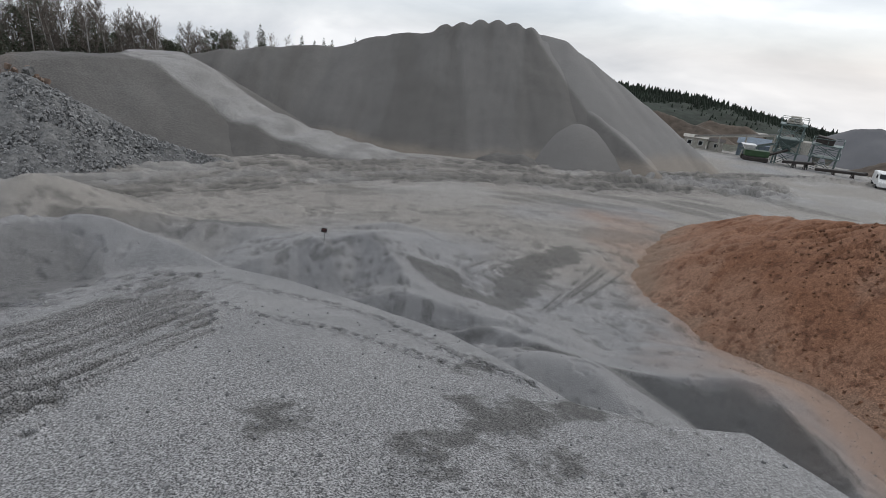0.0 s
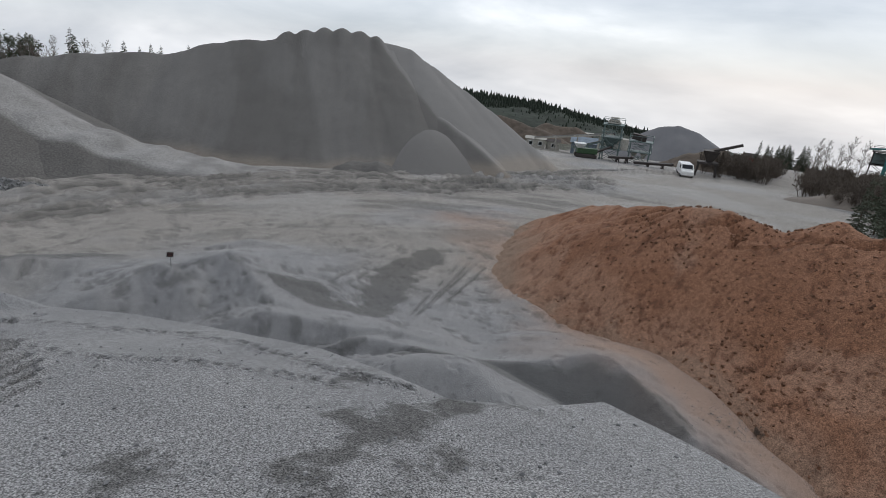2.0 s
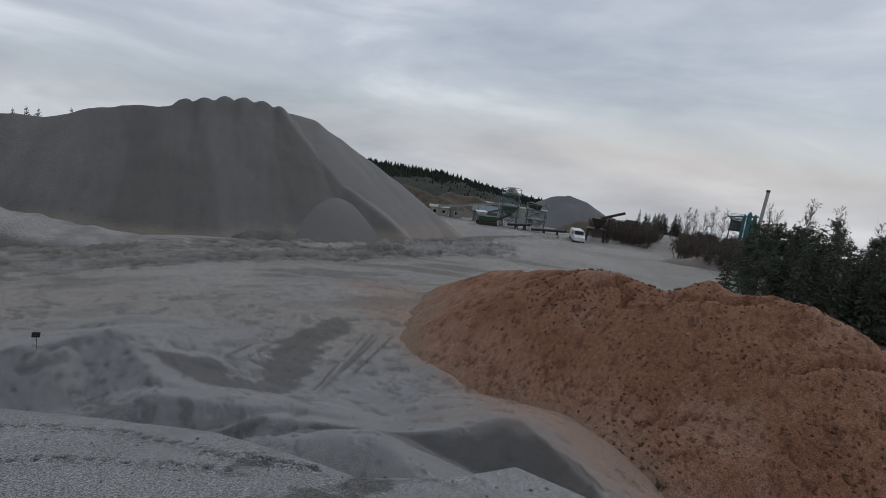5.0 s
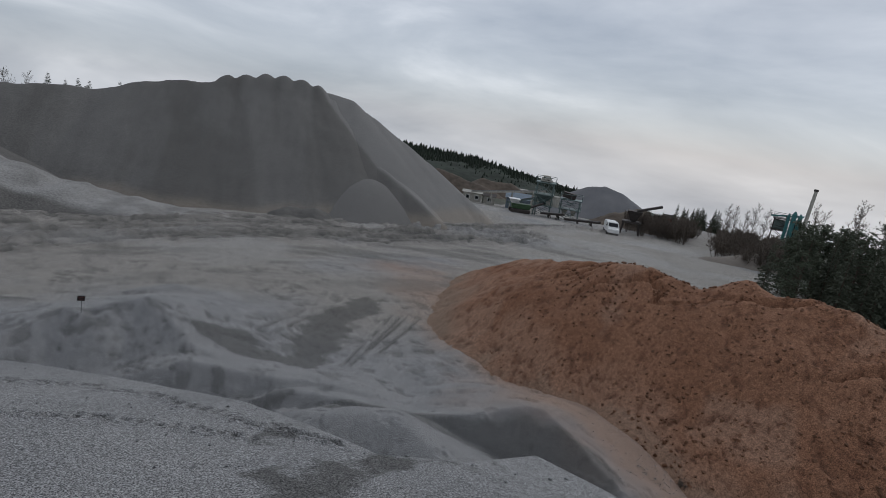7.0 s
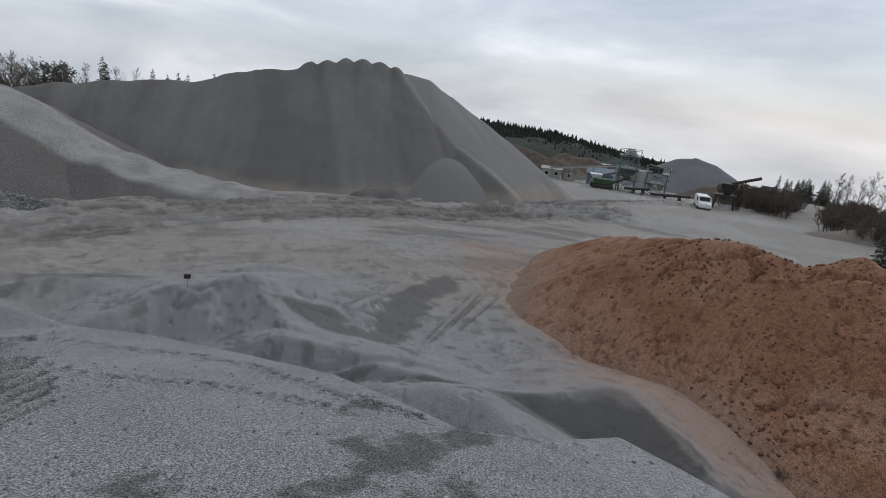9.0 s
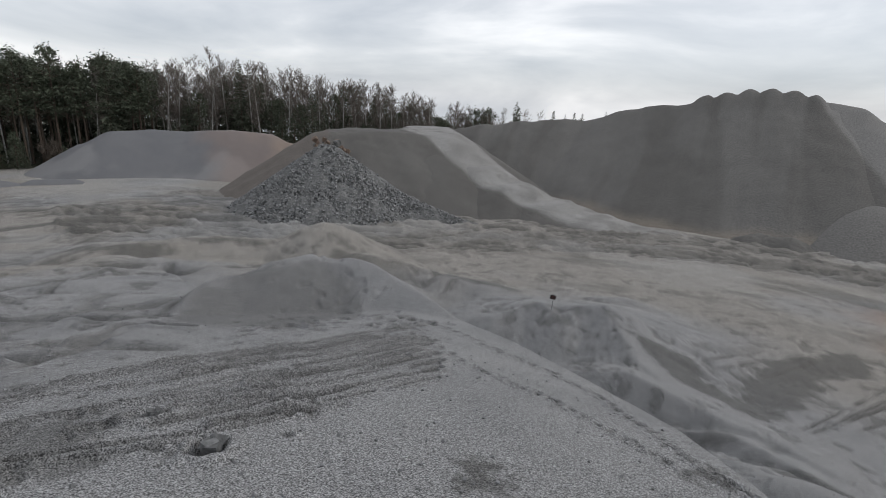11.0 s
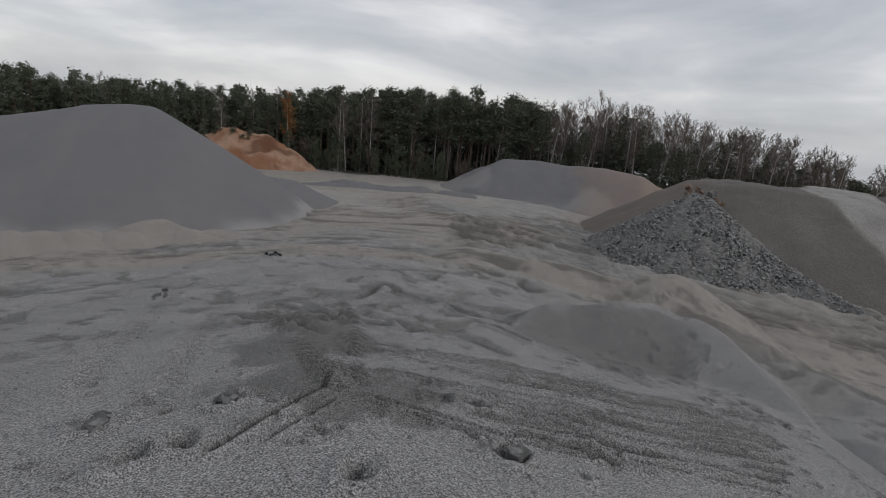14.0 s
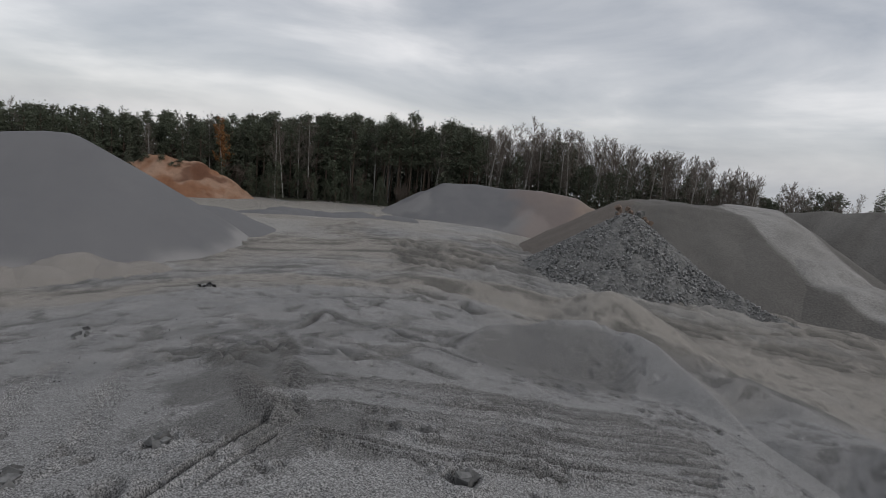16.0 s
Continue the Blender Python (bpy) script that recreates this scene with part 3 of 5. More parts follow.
def mid_masks(X, Y, Z):
    b = np.degrees(np.arctan2(-X, Y)) + 2.5 * fbm(X, Y, 4, 3, 4)
    return {"orange": smooth(51, 47, b) * 0.25, "pale": smooth(0.1, 0.4, fbm(X, Y, 5, 3, 3)) * 0.3, "dust": smooth(46, 43, b) * 0.4}


pile("gravel_bank", "long flat-topped grey and rusty gravel stockpile", [(59.6, -5.5, 80), (57.4, -4.4, 80), (54.5, -4.2, 80), (51.5, -4.4, 79), (47.5, -4.2, 78), (44.2, -4.5, 77), (42.3, -5.3, 76)], 0.60, M_FINES, 0.3, flat=0.5, rough=0.14, attrs=mid_masks)


def mound_masks(X, Y, Z):
    return {"pale": smooth(-8.6, -9.6, Z + 0.8 * fbm(X, Y, 3, 3, 4)) * 0.6, "orange": 0 * X, "dust": 0 * X}


pile("fines_mound", "large smooth blue-grey fines mound", [(107, -4.9, 50), (104, -4.2, 49.5), (100.3, -3.4, 49), (98, -2.8, 48.5), (95, -2.45, 48), (93.4, -2.5, 48)], 0.63, M_FINES, 0.3, rough=0.06, round_off=0.8, attrs=mound_masks)
pile("fines_spill", "low spill of blue-grey fines beside a mound", [(86.7, -9.0, 47), (84, -8.4, 50), (80.4, -8.8, 51), (78, -10.2, 51.5)], 0.45, M_FINES, 0.25, rough=0.2, round_off=0.5)
pile("fines_spill", "low spill of blue-grey fines beside a mound", [(86.5, -11.8, 43), (83.5, -12.6, 41.5)], 0.5, M_FINES, 0.25, rough=0.12, round_off=0.7)
SAND = lambda X, Y, Z: {"dust": 0.5 + 0 * X, "orange": 0.06 + 0 * X, "damp": 0 * X, "pale": 0 * X, "moss": 0 * X}
for b, el, d in ((105, -14.0, 33), (102.6, -14.1, 33), (99.4, -14.1, 33.2), (96.2, -14.2, 33.2), (93.4, -13.3, 34.5), (90.4, -14.3, 33.6), (87.7, -14.3, 35)):
    tagged(pile("sand_heap", "low rounded heap of brownish sand", [(b + 0.5, el + 0.15, d), (b - 0.5, el + 0.2, d)], 0.55, M_GROUND, 0.15, rough=0.16, rsize=1.0, round_off=0.6, attrs=SAND, reach=4), group="row of sand heaps")
for b, el, d in ((77, -8.6, 66), (74, -8.3, 67), (71, -8.5, 67), (67.5, -8.4, 68), (63, -8.5, 68)):
    pile("spoil_bank", "low grey spoil bank along the forest edge", [(b + 1.6, el - 0.2, d), (b, el, d), (b - 1.8, el - 0.1, d)], 0.5, M_FINES, 0.25, rough=0.35, rsize=1.6, reach=5)


def cut_masks(X, Y, Z):
    n = fbm(X, Y, 2.5, 4, 9)
    return {"pale": smooth(-0.1, 0.3, n) * 0.9, "damp": smooth(0.1, 0.35, fbm(X, Y * 0.3, 1.6, 4, 19)) * 0.8}


pile("sand_cutting", "eroded orange sand cutting below the trees", [(88.5, -4.9, 88), (86, -3.9, 88), (83, -4.2, 87), (80.8, -5.6, 86)], 0.8, M_ORANGE, 0.25, rough=1.0, rsize=3, attrs=cut_masks, reach=9)


def orange_masks(X, Y, Z):
    n = fbm(X, Y, 2.5, 4, 9)
    over = Z - ground_height(X, Y)
    # the dark mask repeats the pits of orange_tweak: their shading put into the colour
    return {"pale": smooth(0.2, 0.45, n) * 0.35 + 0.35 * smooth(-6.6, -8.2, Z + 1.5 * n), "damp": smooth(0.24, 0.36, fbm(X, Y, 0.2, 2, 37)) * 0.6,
            "grey": 0.85 * (0.5 + 0.5 * smooth(14, 19, Y)) * smooth(0.35 + 0.9 * smooth(14, 20, Y), 0.0, over + 0.9 * n + 0.5 * fbm(X, Y, 0.8, 4, 12))}


def orange_tweak(X, Y, Z):
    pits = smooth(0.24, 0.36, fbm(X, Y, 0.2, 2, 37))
    ledge = np.abs(fbm(X * 0.6 + Y * 0.8, (Y * 0.6 - X * 0.8) * 0.3, 1.6, 3, 44))
    return Z + 0.55 * fbm(X, Y, 4.0, 4, 30) + 0.08 * np.abs(fbm(X, Y, 0.9, 4, 31)) - 0.07 * pits - 0.4 * smooth(0.05, 0.0, ledge) * smooth(-6.0, -4.8, Z)


ORANGE_LINE = [(-27.5, -15.7, 31), (-30, -14.4, 29.5), (-33, -13.2, 27), (-36.5, -12.5, 24.5), (-39.6, -11.7, 22.6), (-43, -11.9, 21.2), (-47.2, -12.3, 20.4), (-50.5, -12.6, 20), (-54.6, -10.8, 20.1), (-56.5, -11.2, 20),
               (-60, -10.4, 19.8), (-62.5, -10.6, 19.6), (-65, -11.2, 19.3), (-67.3, -12.8, 19), (-75, -17, 18)]
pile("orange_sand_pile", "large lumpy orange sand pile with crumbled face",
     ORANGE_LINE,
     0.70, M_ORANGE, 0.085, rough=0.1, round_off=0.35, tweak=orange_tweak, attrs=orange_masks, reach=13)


# ---- helpers for things ----


def part(name, bm, mat, parent=None, label=""):
    me = bpy.data.meshes.new(name)
    bm.to_mesh(me)
    bm.free()
    me.materials.append(mat)
    ob = new(name, me)
    ob.parent = parent
    return tagged(ob, label)


def raw(name, verts, faces, mat, parent=None, smooth_shade=False):
    me = bpy.data.meshes.new(name)
    me.from_pydata([tuple(v) for v in verts], [], faces)
    me.materials.append(mat)
    if smooth_shade:
        me.polygons.foreach_set("use_smooth", np.ones(len(me.polygons), bool))
    ob = new(name, me)
    ob.parent = parent
    return ob


def box(bm, c, size, turn=None, bevel=0.0):
    m = Matrix.Translation(c) @ (turn.to_4x4() if turn else Matrix()) @ Matrix.Diagonal((*size, 1))
    r = bmesh.ops.create_cube(bm, size=1, matrix=m)
    if bevel:
        es = list({e for v in r["verts"] for e in v.link_edges})
        bmesh.ops.bevel(bm, geom=es, offset=bevel, segments=2, affect="EDGES", profile=0.5)
    return bm


def bar(bm, p, q, r0, r1=None, n=8):
    p, q = Vector(p), Vector(q)
    d = q - p
    m = Matrix.Translation((p + q) / 2) @ d.to_track_quat("Z", "Y").to_matrix().to_4x4()
    bmesh.ops.create_cone(bm, cap_ends=True, segments=n, radius1=r0, radius2=r0 if r1 is None else r1, depth=d.length, matrix=m)
    return bm


def beam(bm, p, q, w, h):
    p, q = Vector(p), Vector(q)
    d = q - p
    return box(bm, (p + q) / 2, (w, h, d.length), d.to_track_quat("Z", "Y").to_matrix())


def plain(name, col, rough=0.6, metal=0.0, vary=0.25, grain=3.0):
    c2 = tuple(max(0.005, v * (1 - vary)) for v in col)
    return material(name, col, c2, rough, grain * 8, 0.15, grain, (), metal)


def ground_at(x, y):
    return float(ground_height(np.array([x]), np.array([y]))[0])


def stand(b, d, turn=0.0, scale=1.0, sink=0.05, z=None):
    """A pose on the ground d metres out on a bearing."""
    p = bearing(b, d, 0)
    p.z = (ground_at(p.x, p.y) if z is None else z) - sink
    return Matrix.Translation(p) @ Matrix.Rotation(turn, 4, "Z") @ Matrix.Scale(scale, 4)


M_NEEDLE = plain("spruce_needles", (0.098, 0.108, 0.076), 0.8, 0, 0.45, 0.7)
M_PINE = plain("pine_needles", (0.102, 0.118, 0.080), 0.8, 0, 0.4, 0.7)
M_BARK = plain("conifer_bark", (0.12, 0.09, 0.07), 0.9, 0, 0.4, 1.5)
M_BIRCH = plain("birch_bark", (0.42, 0.40, 0.37), 0.8, 0, 0.5, 1.5)
M_TWIG = plain("bare_twigs", (0.17, 0.145, 0.125), 0.9, 0, 0.3, 1.0)
M_RUSTLEAF = plain("withered_leaves", (0.26, 0.12, 0.045), 0.8, 0, 0.4, 1.0)
M_SCRUB = plain("brown_scrub", (0.17, 0.14, 0.115), 0.9, 0, 0.4, 0.8)


def tube(verts, faces, p, q, r0, r1, n=5):
    p, q = Vector(p), Vector(q)
    t = (q - p).to_track_quat("Z", "Y").to_matrix()
    i = len(verts)
    for c, r in ((p, r0), (q, r1)):
        for k in range(n):
            a = 2 * math.pi * k / n
            verts.append(c + t @ Vector((math.cos(a) * r, math.sin(a) * r, 0)))
    for k in range(n):
        j = (k + 1) % n
        faces.append((i + k, i + j, i + n + j, i + n + k))


def tree_root(kind, label):
    return tagged(new(kind), label, "tree", group="trees round the quarry")


def spruce(h, spread, seed, label):
    r = random.Random(seed)
    root = tree_root("spruce_tree", label)
    v, f = [], []
    tube(v, f, (0, 0, -0.4), (0, 0, h * 0.55), 0.011 * h, 0.007 * h)
    tube(v, f, (0, 0, h * 0.55), (0, 0, h), 0.007 * h, 0.01)
    raw("trunk", v, f, M_BARK, root)
    v, f = [], []
    z = 0.10 * h
    while z < h * 0.985:
        u = z / h
        R = spread * h * (1 - u) ** 0.9 * r.uniform(0.65, 1.2) + 0.1
        for k in range(8 if u < 0.8 else 6):
            a = r.uniform(0, 6.283)
            L, droop = R * r.uniform(0.55, 1.15), r.uniform(0.1, 0.45)
            for s0 in (0.15, 0.4, 0.65, 0.9):
                c = Vector((math.cos(a) * L * s0, math.sin(a) * L * s0, z - droop * L * s0 * s0))
                for side in (-1, 1):
                    g = a + side * r.uniform(0.3, 0.9)
                    w = (0.34 * L + 0.08 + 0.14 * (1 - u)) * r.uniform(0.5, 1.1)
                    tip = c + Vector((math.cos(g) * w, math.sin(g) * w, -w * r.uniform(0.1, 0.6)))
                    i = len(v)
                    v += [c, tip, c + (tip - c) * 0.5 + Vector((r.uniform(-1, 1), r.uniform(-1, 1), r.uniform(-1.4, 0.4))) * w * 0.5]
                    f.append((i, i + 1, i + 2))
        z += (h * 0.022 + 0.03) * (1.0 if u < 0.75 else 0.6)
    raw("crown", v, f, M_NEEDLE, root)
    return root


def pine(h, seed, label, low=0.52, girth=0.19, clumps=34):
    r = random.Random(seed)
    root = tree_root("pine_tree" if low > 0.3 else "young_pine", label)
    v, f = [], []
    lean = Vector((r.uniform(-0.03, 0.03) * h, r.uniform(-0.03, 0.03) * h, 0))
    top = lean + Vector((0, 0, h * 0.95))
    tube(v, f, (0, 0, -0.4), lean * 0.5 + Vector((0, 0, h * 0.5)), 0.012 * h, 0.009 * h)
    tube(v, f, lean * 0.5 + Vector((0, 0, h * 0.5)), top, 0.009 * h, 0.02)
    cv, cf = [], []
    for k in range(clumps):
        u = low + (1 - low) * (k / (clumps - 1)) ** 0.9
        a, out = r.uniform(0, 6.283), min(1.0, (1.03 - u) / 0.35) ** 0.7 * girth * h * r.uniform(0.25, 1.1)
        c = Vector((math.cos(a) * out, math.sin(a) * out, h * u)) + lean * u
        tube(v, f, Vector((0, 0, h * (u - 0.04))) + lean * u, c, 0.05, 0.02, 4)
        size = r.uniform(0.05, 0.085) * h
        for n in range(62):
            d = Vector((r.gauss(0, 1), r.gauss(0, 1), r.gauss(0, 0.45))).normalized() * size * r.uniform(0.25, 1.0)
            q = c + d
            w = r.uniform(0.10, 0.28)
            i = len(cv)
            cv += [q + Vector((r.uniform(-w, w), r.uniform(-w, w), r.uniform(-w, w) * 0.8)) for _ in range(3)]
            cf.append((i, i + 1, i + 2))
    raw("trunk", v, f, M_BARK, root)
    raw("crown", cv, cf, M_PINE, root)
    return root


def birch(h, seed, label, kind="birch_tree", stems=1, leaf=None):
    r = random.Random(seed)
    root = tree_root(kind, label)
    v, f, tv, tf = [], [], [], []

    def strip(p, q, w):
        d = (q - p).cross(Vector((r.uniform(-1, 1), r.uniform(-1, 1), r.uniform(-1, 1)))).normalized() * w
        i = len(tv)
        tv.extend([p - d, p + d, q])
        tf.append((i, i + 1, i + 2))

    for s in range(stems):
        base = Vector((r.uniform(-0.3, 0.3), r.uniform(-0.3, 0.3), -0.3)) * (stems > 1)
        top = base + Vector((r.uniform(-0.08, 0.08) * h, r.uniform(-0.08, 0.08) * h, h * (1.0 if stems == 1 else r.uniform(0.7, 1.0))))
        if stems > 1:
            top += Vector((r.uniform(-0.35, 0.35) * h, r.uniform(-0.35, 0.35) * h, 0))
        tube(v, f, base, base.lerp(top, 0.6), 0.008 * h + 0.01, 0.005 * h + 0.008)
        tube(v, f, base.lerp(top, 0.6), top, 0.005 * h + 0.008, 0.008)
        for k in range(36 if stems == 1 else 14):
            u = r.uniform(0.3, 1.0)
            p = base.lerp(top, u)
            a = r.uniform(0, 6.283)
            L = h * (0.26 * (1.1 - u) + 0.05) * r.uniform(0.7, 1.2) * (1.5 if stems > 1 else 1.0)
            q = p + Vector((math.cos(a) * 0.55, math.sin(a) * 0.55, r.uniform(0.6, 1.0))) * L
            strip(p, q, 0.034)
            for m in range(6):
                w = p.lerp(q, r.uniform(0.25, 1.0))
                x = w + Vector((r.uniform(-0.5, 0.5), r.uniform(-0.5, 0.5), r.uniform(0.0, 0.8))) * L * 0.55
                strip(w, x, 0.03)
                for n in range(3):
                    y = w.lerp(x, r.uniform(0.3, 1.0))
                    strip(y, y + Vector((r.uniform(-0.5, 0.5), r.uniform(-0.5, 0.5), r.uniform(-0.1, 0.6))) * L * 0.36, 0.026)
                    if leaf and r.random() < 0.8:
                        i = len(tv)
                        tv.extend([y + Vector((r.uniform(-0.2, 0.2), r.uniform(-0.2, 0.2), r.uniform(-0.2, 0.2))) for _ in range(3)])
                        tf.append((i, i + 1, i + 2))
    raw("trunk", v, f, M_BIRCH if stems == 1 else M_TWIG, root)
    raw("bare_crown", tv, tf, leaf or (M_TWIG if stems == 1 else M_SCRUB), root)
    return root


SPRUCES = [spruce(12, 0.19, 1, "dark green spruce at the edge of the quarry"), spruce(12, 0.15, 2, "narrow dark green spruce at the forest edge"), spruce(12, 0.24, 3, "broad dark green spruce beside bare birches")]
PINES = [pine(14, 11, "tall pine with a bare trunk and dark crown"), pine(14, 12, "slender pine with a high ragged crown"), pine(14, 13, "tall dark pine behind the stockpiles")]
YOUNG = [pine(10, 15, "bushy young pine branched to the ground", 0.08, 0.17, 42), pine(10, 16, "dense dark young conifer at the forest edge", 0.05, 0.15, 42), pine(10, 17, "thick green young pine before taller trunks", 0.1, 0.19, 42)]
BIRCHES = [birch(13, 21, "bare white-stemmed birch at the forest edge"), birch(13, 22, "leafless slim birch with fine grey twigs"), birch(13, 23, "bare pale birch among dark conifers")]
SHRUBS = [birch(3.2, 31, "leafless brown scrub bush on the bank", "scrub_bush", 6), birch(3.2, 32, "bare brown willow bush beside the yard", "scrub_bush", 6)]
RUSTY = birch(11, 41, "birch with withered orange leaves among conifers", leaf=M_RUSTLEAF)
for o in SHRUBS:
    tagged(o, category="bush", group="scrub bushes round the quarry")
used = set()


def plant_tree(kinds, b, d, height, base_h, r, sink=0.1):
    ob = r.choice(kinds)
    turn = r.uniform(0, 6.28)
    if ob.name in used:
        return copy_thing(ob, stand(b, d, turn, height / base_h / ob.scale.x, sink))
    used.add(ob.name)
    ob.matrix_world = stand(b, d, turn, height / base_h, sink)
    return ob


rt = random.Random(77)
# forest edge along the west and north-west
TREETOP = ([14, 20, 25.2, 27.6, 31.9, 36.6, 41.6, 46, 51.9, 55.2, 61.5, 64.3, 67.8, 75.9, 79.8, 83.6, 88.7, 98.9, 115], [-1.9, -1.7, -0.9, -0.3, 0.5, 1.0, 1.6, 2.0, 1.7, 1.5, 1.7, 1.5, 1.6, 1.0, 0.6, 0.2, -0.2, -0.3, 0.2])


def tall(b, d, el):
    """Height of a tree on a bearing whose top stands el degrees above the eye."""
    p = bearing(b, d, 0)
    return max(3.0, math.tan(radians(el)) * d - ground_at(p.x, p.y))


for row, d0 in enumerate((92, 96, 101, 107, 114)):
    b = 19.0 + row * 0.7
    while b < 114:
        d = d0 + rt.uniform(-2.5, 2.5)
        h = tall(b, d, float(np.interp(b, *TREETOP)) + rt.uniform(-1.3, 0.25))
        pick = rt.random()
        if b < 53:
            kind = "birch" if pick < 0.72 else "spruce" if pick < 0.88 else "pine"
            h = h if kind == "birch" else h * rt.uniform(0.65, 0.95)
        elif b < 67:
            kind = "pine" if pick < 0.45 else "spruce" if pick < 0.62 else "birch"
        else:
            kind = "spruce" if pick < 0.22 else "pine" if pick < 0.45 else "young" if pick < 0.86 else "birch"
        kinds, hb = {"birch": (BIRCHES, 13), "spruce": (SPRUCES, 12), "pine": (PINES, 14), "young": (YOUNG, 10)}[kind]
        plant_tree(kinds, b, d, h, hb, rt)
        b += rt.uniform(0.6, 1.15) * (92 / d0)
# young growth before the trunks
for k in range(190):
    b = rt.choice((rt.uniform(64, 113), rt.uniform(36, 62), rt.uniform(64, 113), rt.uniform(20, 40)))
    d = rt.uniform(86, 91) + (5 if b < 60 else 0)
    low = -7.2 + (1.5 if b > 64 else 0)
    plant_tree(YOUNG if rt.random() < 0.75 else SPRUCES[:2], b, d, tall(b, d, low + rt.uniform(-0.8, 2.0)), 10, rt)
for k in range(60):
    plant_tree(SHRUBS, rt.uniform(20, 112), rt.uniform(88, 97), rt.uniform(3, 6), 3.2, rt)
# landmark trees: tall pines, the dark spruce, the trees over the rocks and beyond the main stockpile
for b, top in ((67.8, 1.8), (64.0, 2.1), (61.6, 2.5), (57.6, 2.2), (55.3, 1.5), (59.6, 1.4), (62.9, 1.2)):
    plant_tree(PINES, b, 90.5, tall(b, 90.5, top), 14, rt)
for b, d, top in ((46.4, 91, 2.7), (39.6, 84, 0.4), (40.4, 84, -1.2), (41.4, 85, -1.6), (42.6, 85, -1.8), (38.4, 87, -0.9), (36.4, 90, 1.3), (44.6, 92, 1.4)):
    plant_tree(SPRUCES[:2], b, d, tall(b, d, top), 12, rt)
for b, top in ((48.6, 3.0), (47.6, 2.4), (49.6, 2.3), (51.2, 2.2)):
    plant_tree(BIRCHES, b, 93, tall(b, 93, top), 13, rt)
plant_tree([RUSTY], 80.6, 90, 11.4, 11, rt)
for b, d, top, kinds, hb in ((18.3, 96, -0.1, SPRUCES[2:], 12), (21.8, 97, -0.8, SPRUCES[2:], 12), (21.2, 98, -1.2, YOUNG, 10), (22.6, 97, -1.2, PINES, 14), (14.5, 110, -0.8, SPRUCES, 12), (13.3, 110, -1.2, SPRUCES, 12), (12.4, 111, -0.9, SPRUCES, 12),
                             (11.6, 112, -1.0, SPRUCES, 12), (9.3, 112, -0.7, SPRUCES, 12), (15.6, 112, -1.3, BIRCHES, 13), (16.8, 112, -1.2, BIRCHES, 13), (20.2, 108, -1.2, BIRCHES, 13)):
    plant_tree(kinds, b, d, tall(b, d, top), hb, rt)
# thicket beyond the orange sand
for k in range(110):
    b = rt.uniform(-80, -56.5)
    d = rt.uniform(46, 66)
    p = bearing(b, d, 0)
    h = math.tan(radians(-4.6 + rt.uniform(-1.6, 0.5) + (0.4 if b < -66 else 0))) * d - ground_at(p.x, p.y)
    if k % 3:
        plant_tree(YOUNG, b, d, max(2.5, h), 10, rt)
    else:
        plant_tree(SPRUCES, b, d, max(2.5, h), 12, rt)
for b, top in ((-57.8, -2.6), (-60.1, -1.9), (-60.9, -2.6), (-63.6, -2.2), (-58.6, -3.2), (-66, -2.8), (-54.2, -3.6), (-53.2, -3.4), (-51.8, -4.0), (-52.6, -4.2), (-51.2, -4.4), (-50.8, -4.0)):
    d = 64 if b < -55 else 104
    p = bearing(b, d, 0)
    plant_tree(BIRCHES, b, d, math.tan(radians(top)) * d - ground_at(p.x, p.y), 13, rt)
plant_tree(PINES, -62.8, 55, 8.2, 14, rt)
plant_tree(SPRUCES[1:2], -55.4, 44, 5.6, 12, rt)
for k in range(150):
    b = rt.choice((rt.uniform(-48.4, -42.0), rt.uniform(-58, -50.6), rt.uniform(-58, -50.6)))
    d = rt.uniform(93, 114) if b > -49 else rt.uniform(78, 122)
    plant_tree(SHRUBS, b, d, rt.uniform(2.2, 4.8), 3.2, rt)
for k in range(20):
    b = rt.uniform(-50.5, -46.2)
    p = bearing(b, 190, 0)
    plant_tree(SPRUCES, b, 190 + rt.uniform(-8, 8), math.tan(radians(-4.9 + rt.uniform(-0.4, 0.3))) * 190 - ground_at(p.x, p.y), 12, rt)
for b, d, h in ((43.2, 58, 0.8), (41.6, 52, 0.7), (39.6, 49, 0.5), (-53.6, 13.2, 0.3)):
    plant_tree(SHRUBS, b, d, h, 3.2, rt, 0.02)

# ---- far country beyond the yard ----
M_FARWOOD = plain("distant_forest", (0.030, 0.040, 0.028), 0.9, 0, 0.4, 0.02)
M_BENCH = plain("quarry_bench_earth", (0.13, 0.103, 0.08), 0.95, 0, 0.4, 0.05)
RIDGE = [(-5, -3.0, 560), (-14, -3.2, 560), (-19.3, -3.4, 560), (-25, -3.8, 560), (-29, -4.4, 555), (-33, -5.2, 550), (-37, -5.6, 545), (-44, -6.6, 540), (-54, -7.0, 540)]
tagged(pile("wooded_ridge", "", RIDGE, 0.16, M_FARWOOD, 6.0, rough=5, rsize=40, round_off=10, foot=6, reach=170), "distant low ridge covered in dark forest", "hill", kind="structure")
ridge_line = [sight(*p) for p in RIDGE]
cv, cf = [], []
rw = random.Random(9)
